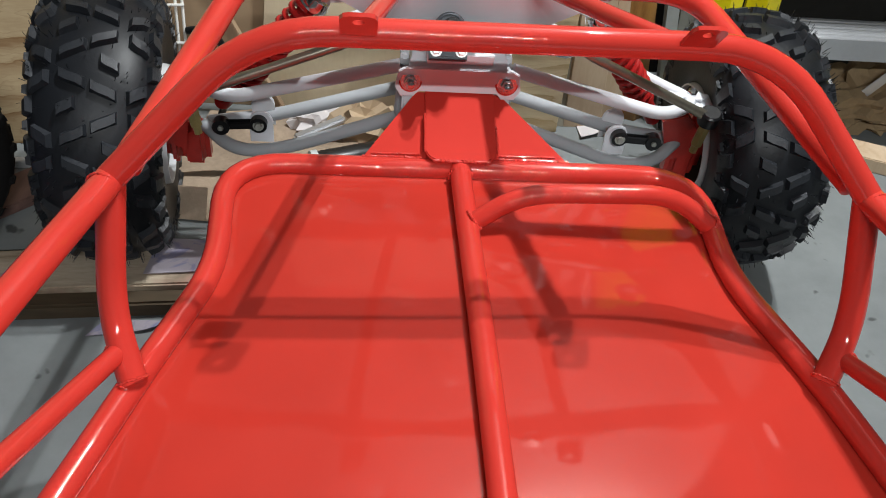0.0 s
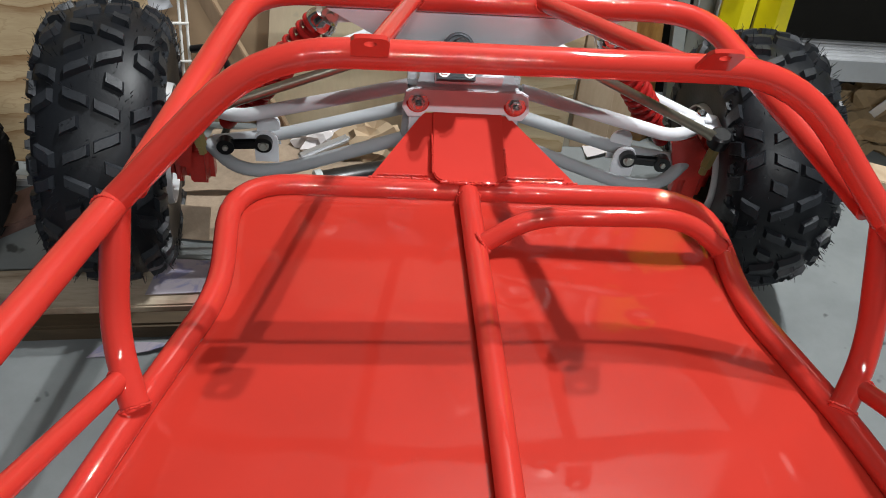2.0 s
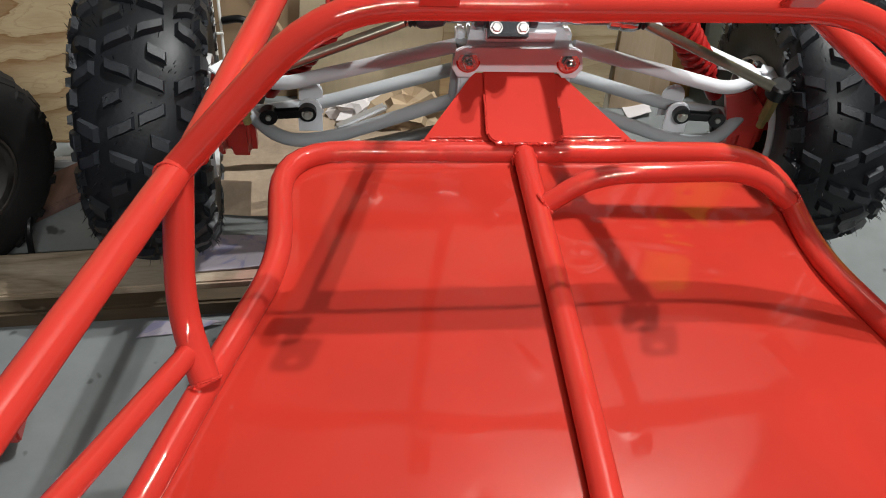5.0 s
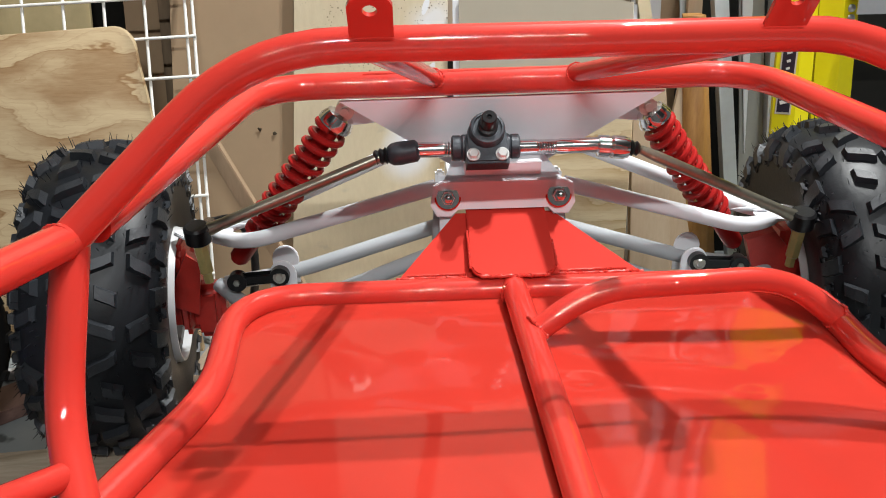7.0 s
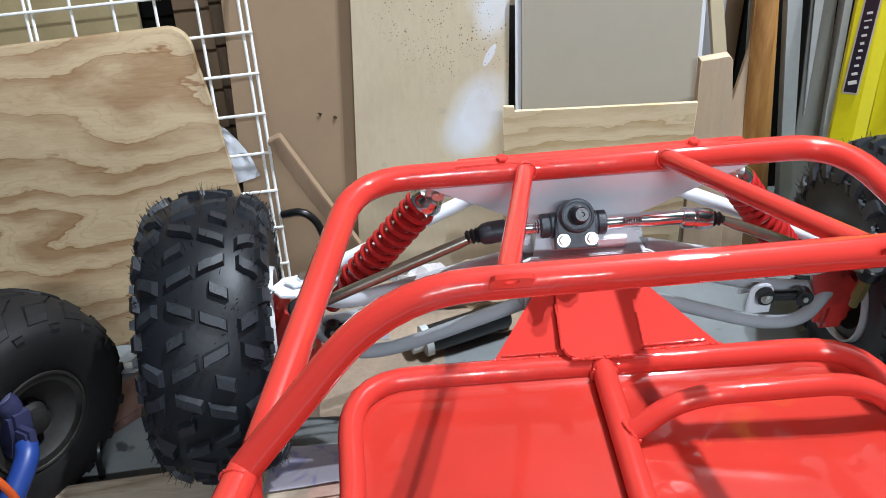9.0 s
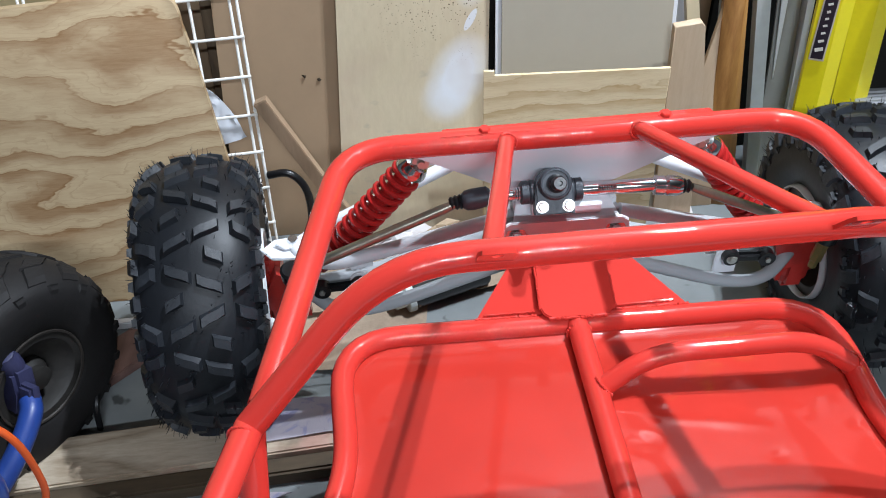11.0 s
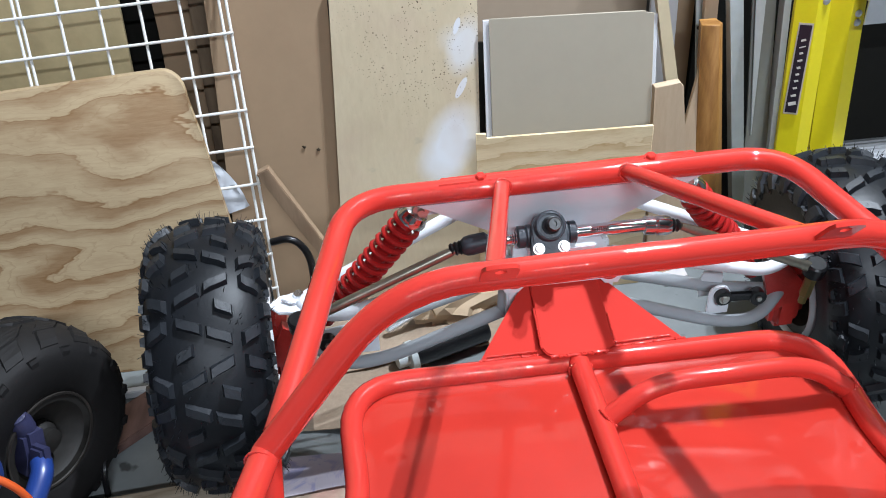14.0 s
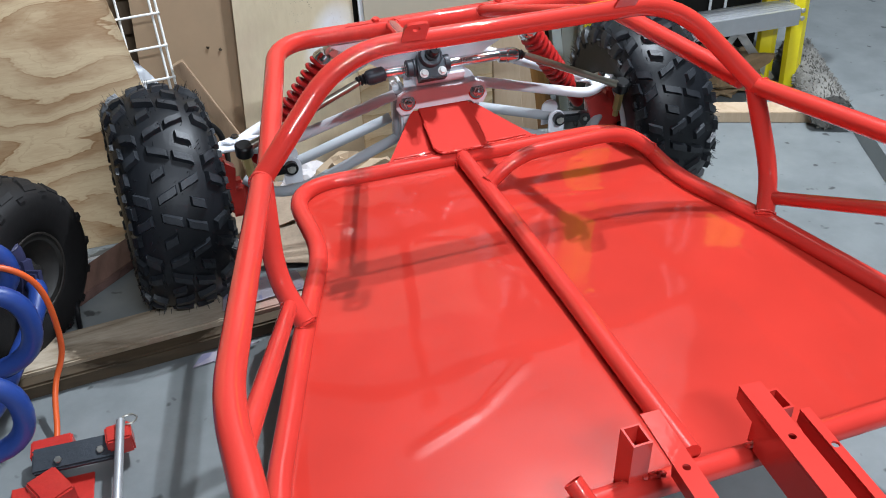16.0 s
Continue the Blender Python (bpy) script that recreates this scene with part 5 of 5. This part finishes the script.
def scribbled():
    m, nt, b = material("stained_paper")
    v = coords(nt)
    c = mix(nt, ramp(nt, noise_fac(nt, v, 16, 5, 0.6, 1.5), [(0.50, (0, 0, 0)), (0.58, (0.8, 0.8, 0.8))]), (0.34, 0.305, 0.345), (0.19, 0.185, 0.31))
    nt.links.new(c, b.inputs["Base Color"])
    b.inputs["Roughness"].default_value = 0.75
    return m


STAINED = scribbled()
sheet("stained_paper", STAINED, [(-0.450, 1.255), (-0.290, 1.270), (-0.300, 1.330), (-0.440, 1.335)], "white paper with purple stains lying over a beam", "paper", 3, 0.004, 14, 0.0425)
sheet("paper_scrap", STAINED, [(-0.520, 1.165), (-0.435, 1.175), (-0.400, 1.190), (-0.500, 1.196)], "torn scrap of white paper under a batten", "paper", 5, 0.008)
sheet("flat_cardboard", DIRTY_CARD, [(-0.43, 1.43), (-0.20, 1.38), (-0.17, 1.60), (-0.445, 1.60)], "flat piece of brown cardboard on the floor", "cardboard", 4, 0.008)
sheet("flat_cardboard", DIRTY_CARD, [(-0.46, 1.53), (-0.03, 1.58), (-0.02, 1.715), (-0.42, 1.735)], "creased brown cardboard flap on the floor", "cardboard", 8, 0.015, 16, 0.012)
single("kraft_paper", crumple((-0.115, 1.665, 0.006), (0.090, 0.045, 0.055), 5, 0.5, 3), KRAFT, "crumpled brown kraft packing paper", "paper", sharp=15)
single("kraft_paper", crumple((-0.205, 1.70, 0.006), (0.055, 0.035, 0.035), 9, 0.5, 3), PAPER, "crumpled pale packing paper", "paper", sharp=15)
single("cardboard_flap", slab([(-0.455, 1.425, 0.005), (-0.385, 1.418, 0.005), (-0.380, 1.440, 0.060), (-0.450, 1.448, 0.058)], 0.004, 0.001), DIRTY_CARD, "torn upright flap of brown cardboard on the floor", "cardboard")
single("metal_bracket", box((0.10, 0.018, 0.012), pose(-0.205, 1.635, 0.050, 0, -14, 22), 0.004), ALUMINIUM, "bare aluminium bracket resting on packing paper", "bracket")
can = thing("black_cylinder", (-0.12, 1.56, 0.0), "black cylindrical tool lying on the floor under the nose", "tool")
part("barrel", lathe([(0, 0.014), (0.006, 0.024), (0.15, 0.024), (0.156, 0.020)], 24, along((-0.215, 1.545, 0.032), (-0.05, 1.60, 0.036))), BLACK, can)
part("collar", lathe([(-0.022, 0.016), (-0.002, 0.016), (0.0, 0.027), (0.012, 0.027)], 20, along((-0.215, 1.545, 0.032), (-0.05, 1.60, 0.036))), GALV, can, "grey metal collar")
sheet("paper_scrap", PAPER, [(0.309, 1.698), (0.359, 1.716), (0.362, 1.76), (0.307, 1.77)], "scrap of printed grey paper on the floor", "paper", 12, 0.02)

# ---------------------------------------------------------------- blue kart beside the buggy
kart = thing("blue_kart", (-0.85, 1.2, 0), "old blue go-kart front with a worn tyre and loop bumper", "go-kart")
km = pose(-0.792, 1.342, 0.163, 0, 0, -32)
kw = part("kart_wheel", disc(0.070, 0.148), KART_RIM, kart, "dusty dark steel rim", km)
kt = part("tyre", carcass(0.1590, 0.148, 0.069, 56)[0], OLD_RUBBER, kart, "worn black trail tyre", km)
tread_blocks(kt, 0.1590, 0.148, OLD_RUBBER)
part("hub", lathe([(0, 0.026), (0.050, 0.024), (0.056, 0.018), (0.066, 0.018), (0.068, 0.012)], 20, km), KART_RIM, kw)
part("rim_edge", lathe([(0.0655, 0.0695), (0.0685, 0.0705), (0.0690, 0.0735), (0.0660, 0.0740)], 48, km, closed=True), RIM_DARK, kw, "bare metal rim edge")
sp = plate([(-0.026, -0.050), (0.022, -0.056), (0.024, -0.020), (0.015, 0.012), (-0.012, 0.014), (-0.024, -0.015)], 0.034, pose(-0.752, 1.286, 0.200, -20, 4, -30), 0.006)
lathe([(-0.012, 0.016), (0.010, 0.016), (0.014, 0.0135), (0.018, 0.0135), (0.020, 0.009)], 20, along((-0.754, 1.288, 0.222), (-0.757, 1.276, 0.30)), sp)
plate([(-0.012, -0.022), (0.014, -0.026), (0.018, 0.012), (-0.010, 0.016)], 0.016, pose(-0.733, 1.262, 0.186, -18, -14, -30), 0.004, sp)
part("spindle", sp, FADED_BLUE, kart, "faded blue cast steering spindle")
part("axle_tube", tube([(-0.732, 1.255, 0.178), (-0.725, 1.236, 0.175), (-0.739, 1.189, 0.151), (-0.80, 1.06, 0.10), (-0.90, 0.95, 0.09)], 0.015, 0.03), BLUE, kart)
part("bumper_loop", tube([(-0.98, 1.150, 0.322), (-0.733, 1.158, 0.322), (-0.738, 1.158, 0.238), (-0.95, 1.150, 0.232)], 0.0145, [0.055, 0.05]), BLUE, kart)
part("bumper_loop", tube([(-0.98, 1.090, 0.290), (-0.716, 1.094, 0.287), (-0.722, 1.094, 0.152), (-0.95, 1.090, 0.135)], 0.0150, [0.075, 0.07]), BLUE, kart)
part("bumper_loop", tube([(-0.98, 0.965, 0.235), (-0.737, 0.972, 0.225), (-0.742, 0.972, 0.100), (-0.95, 0.960, 0.090)], 0.0150, [0.07, 0.065]), BLUE, kart)
part("bumper_post", tube([(-0.825, 1.08, 0.300), (-0.83, 0.93, 0.10), (-0.83, 0.80, 0.06)], 0.015, 0.03), FADED_BLUE, kart)
cable = rounded([(-0.92, 1.14, 0.30), (-0.761, 1.14, 0.306), (-0.716, 1.14, 0.28), (-0.697, 1.145, 0.234), (-0.699, 1.15, 0.144), (-0.707, 1.15, 0.101), (-0.731, 1.13, 0.06), (-0.735, 1.06, 0.0075), (-0.752, 0.95, 0.0065), (-0.78, 0.75, 0.0065)], 0.05)
single("orange_cable", sweep(bmesh.new(), cable, 0.0048, 10), ORANGE, "orange rubber extension cable hanging to the floor", "cable")
single("black_cable", tube([(-0.705, 1.335, 0.004), (-0.700, 1.338, 0.05), (-0.70, 1.37, 0.065), (-0.72, 1.42, 0.04)], 0.005, 0.02, 8), BLACK, "short loop of black cable on the floor", "cable")

# red pedal parts on the floor, their red darkened for the kart's shadow
ped = thing("pedal_assembly", (-0.68, 0.95, 0), "loose red pedal assembly with a steel rod on the floor", "pedal assembly")
part("base_plate", slab([(-0.80, 0.80, 0.006), (-0.690, 0.80, 0.006), (-0.682, 0.980, 0.006), (-0.80, 0.985, 0.006)], 0.004, 0.001), CAST_SHADED_RED, ped)
part("cross_bar", box((0.125, 0.040, 0.012), pose(-0.700, 0.992, 0.038, 20, 0, -3), 0.003), BLACK_METAL, ped, "dark steel cross bar")
part("bracket", box((0.038, 0.036, 0.034), pose(-0.636, 0.996, 0.043, 0, 0, 4), 0.003), CAST_SHADED_RED, ped)
part("bracket", box((0.060, 0.035, 0.040), pose(-0.735, 1.018, 0.026, 0, 0, 0), 0.003), CAST_SHADED_RED, ped)
part("pedal_foot", box((0.045, 0.060, 0.045), pose(-0.733, 0.930, 0.030, 0, 0, 30), 0.003), CAST_SHADED_RED, ped)
part("push_rod", lathe([(0, 0.0065), (0.26, 0.0065)], 16, along((-0.630, 1.01, 0.066), (-0.645, 0.76, 0.061))), ALUMINIUM, ped, "bare steel push rod")
rg = [Vector((-0.619, 1.014, 0.061)) + Vector((0.012 * math.cos(a * math.pi / 8), 0.010 * math.sin(a * math.pi / 8), 0)) for a in range(17)]
part("split_ring", sweep(bmesh.new(), rg, 0.0015, 6), ZINC, ped)
for x in (-0.725, -0.665):
    part("bar_bolt", bolt_head(bmesh.new(), (x, 0.984, 0.042), (0, -0.4, 1), 0.006, 0.005), ZINC, ped)

# ---------------------------------------------------------------- yellow step ladder
lad = thing("step_ladder", (0.82, 1.74, 0), "yellow fibreglass step ladder with aluminium steps, standing on the floor", "ladder")


def rail(x0, x1, y, z1, w, d, lean):
    """A rail from the floor (x0) to z1 (x1), leaning back, with a ridge between two slanted front faces."""
    m = pose(x0, y, 0.0, -lean, math.degrees(math.atan2(x1 - x0, z1)), 0)
    length = math.hypot(z1, x1 - x0)
    h, g = w / 2, w * 0.46
    sec = [(-h, 0.014), (-h, d + 0.011), (h, d + 0.011), (h, 0.006), (h - g, -0.002)]
    bm = bmesh.new()
    lo = [bm.verts.new(m @ Vector((u, v, 0))) for u, v in sec]
    hi = [bm.verts.new(m @ Vector((u, v, length))) for u, v in sec]
    bm.faces.new(lo)
    bm.faces.new(hi[::-1])
    for i in range(len(sec)):
        bm.faces.new((lo[i], hi[i], hi[(i + 1) % len(sec)], lo[(i + 1) % len(sec)]))
    return bm


part("front_rail", rail(0.5332, 0.5096, 1.697, 1.08, 0.0575, 0.011, 4), YELLOW, lad)
part("rear_rail", rail(0.6262, 0.5715, 1.734, 1.08, 0.0612, 0.011, 3), YELLOW, lad)
part("front_rail", rail(1.125, 1.0962, 1.700, 1.08, 0.040, 0.022, 4), YELLOW, lad)
part("rear_rail", rail(1.080, 1.0512, 1.76, 1.08, 0.044, 0.020, 2), YELLOW, lad)
for z, y in ((0.205, 1.700), (0.505, 1.722), (0.805, 1.743)):
    st = bmesh.new()
    x_mid = 0.865 - 0.037 * z
    sec = [(0, 0), (0, 0.043)]
    for k in range(6):
        sec += [(0.010 + k * 0.011, 0.043), (0.012 + k * 0.011, 0.0455), (0.015 + k * 0.011, 0.0455), (0.017 + k * 0.011, 0.043)]
    sec += [(0.080, 0.043), (0.080, 0.020), (0.077, 0.020), (0.077, 0.040), (0.003, 0.040), (0.003, 0)]
    ends = [[st.verts.new((x_mid + sx * 0.240, y + u, z + v)) for u, v in sec] for sx in (-1, 1)]
    st.faces.new(ends[0])
    st.faces.new(ends[1][::-1])
    for k in range(len(sec)):
        st.faces.new((ends[0][k], ends[1][k], ends[1][(k + 1) % len(sec)], ends[0][(k + 1) % len(sec)]))
    part("step", st, ALUMINIUM, lad, "ribbed aluminium step")
for x0, x1 in ((0.95, 1.10), (0.98, 0.85)):
    part("brace", box((0.022, 0.003, 0.24), along((x0, 1.765, 0.205), (x1, 1.765, 0.03)) @ pose(0.115, 0, 0, 0, 90, 0), 0.001), ALUMINIUM, lad)
for x, y, z in ((0.539, 1.7375, 0.547), (0.617, 1.763, 0.510), (0.618, 1.762, 0.494), (1.118, 1.717, 0.235), (1.118, 1.715, 0.215), (1.126, 1.704, 0.06)):
    part("rivet", lathe([(-0.003, 0.0065), (0.002, 0.0065), (0.004, 0.003)], 14, along((x, y, z), (x, 0.7, z))), ALUMINIUM, lad)
# maker's sticker with a light script mark
lm = pose(0.5112, 1.7315, 0.429, 86, 0, -27) @ Matrix.Rotation(radians(1.0), 4, "Z")
part("label", box((0.0245, 0.165, 0.0012), lm, 0.0003), plain("cream_label_edge", (0.60, 0.52, 0.42), 0.5), lad, "narrow dark label with a pale border")
part("label", box((0.0195, 0.158, 0.0016), lm @ pose(0, 0, 0.0006), 0.0002), plain("dark_label", (0.022, 0.014, 0.024), 0.4), lad, "dark label ground")
ink = plain("label_ink", (0.68, 0.64, 0.58), 0.5)
marks = [(-0.062, 0.013, 0.010), (-0.047, 0.009, 0.007), (-0.033, 0.007, 0.006), (-0.020, 0.007, 0.006), (-0.008, 0.006, 0.006), (0.004, 0.006, 0.007), (0.017, 0.008, 0.006), (0.030, 0.006, 0.006), (0.041, 0.011, 0.003), (0.053, 0.008, 0.006)]
for y, tall, wide in marks:
    part("label_mark", box((tall, wide * 0.62, 0.0006), lm @ pose(0.0, y, 0.0018, 0, 0, 18), 0.0001), ink, lad)

single("sacking", crumple((0.94, 1.815, 0.002), (0.17, 0.085, 0.085), 7, 0.55, 4), SACK, "crumpled brown sacking under the ladder step", "sacking", sharp=15)
single("pale_plank", box((0.40, 0.062, 0.030), pose(0.905, 1.652, 0.0152, 0, 0, -22), 0.002), RAW_PINE, "pale pine plank lying in front of the ladder", "plank")
single("wood_offcut", box((0.06, 0.03, 0.018), pose(1.082, 1.592, 0.0092, 0, 0, -50), 0.002), RAW_PINE, "small pine offcut on the floor", "wood offcut")

# rolled shag rug
rng = random.Random(11)
roll = bmesh.new()
r0, r1 = Vector((1.078, 1.500, 0.052)), Vector((1.245, 1.86, 0.052))
rm = along(r0, r1)
ln = (r1 - r0).length
lathe([(0, 0.012), (0, 0.044), (0.01, 0.047), (ln - 0.01, 0.047), (ln, 0.044), (ln, 0.012)], 26, rm, roll)
for k in range(1500):
    a, t = rng.uniform(0, 2 * math.pi), rng.uniform(0, ln)
    rr = 0.046
    if k % 4 == 0:
        t, rr = 0.0, rng.uniform(0.0, 0.045)
    p = Vector((t, rr * math.cos(a), rr * math.sin(a)))
    out = Vector((rng.uniform(-0.5, 0.5) - (1.2 if t == 0 else 0), math.cos(a) + rng.uniform(-0.5, 0.5), math.sin(a) + rng.uniform(-0.5, 0.5))).normalized() * rng.uniform(0.006, 0.012)
    q = out.orthogonal().normalized() * 0.0022
    roll.faces.new([roll.verts.new(rm @ (p - q)), roll.verts.new(rm @ (p + q)), roll.verts.new(rm @ (p + out + q * 0.4))])
for v in roll.verts:
    v.co.z = max(v.co.z, 0.0015)
single("rolled_rug", roll, RUG, "rolled grey speckled shag rug lying on the floor", "rug", sharp=60)
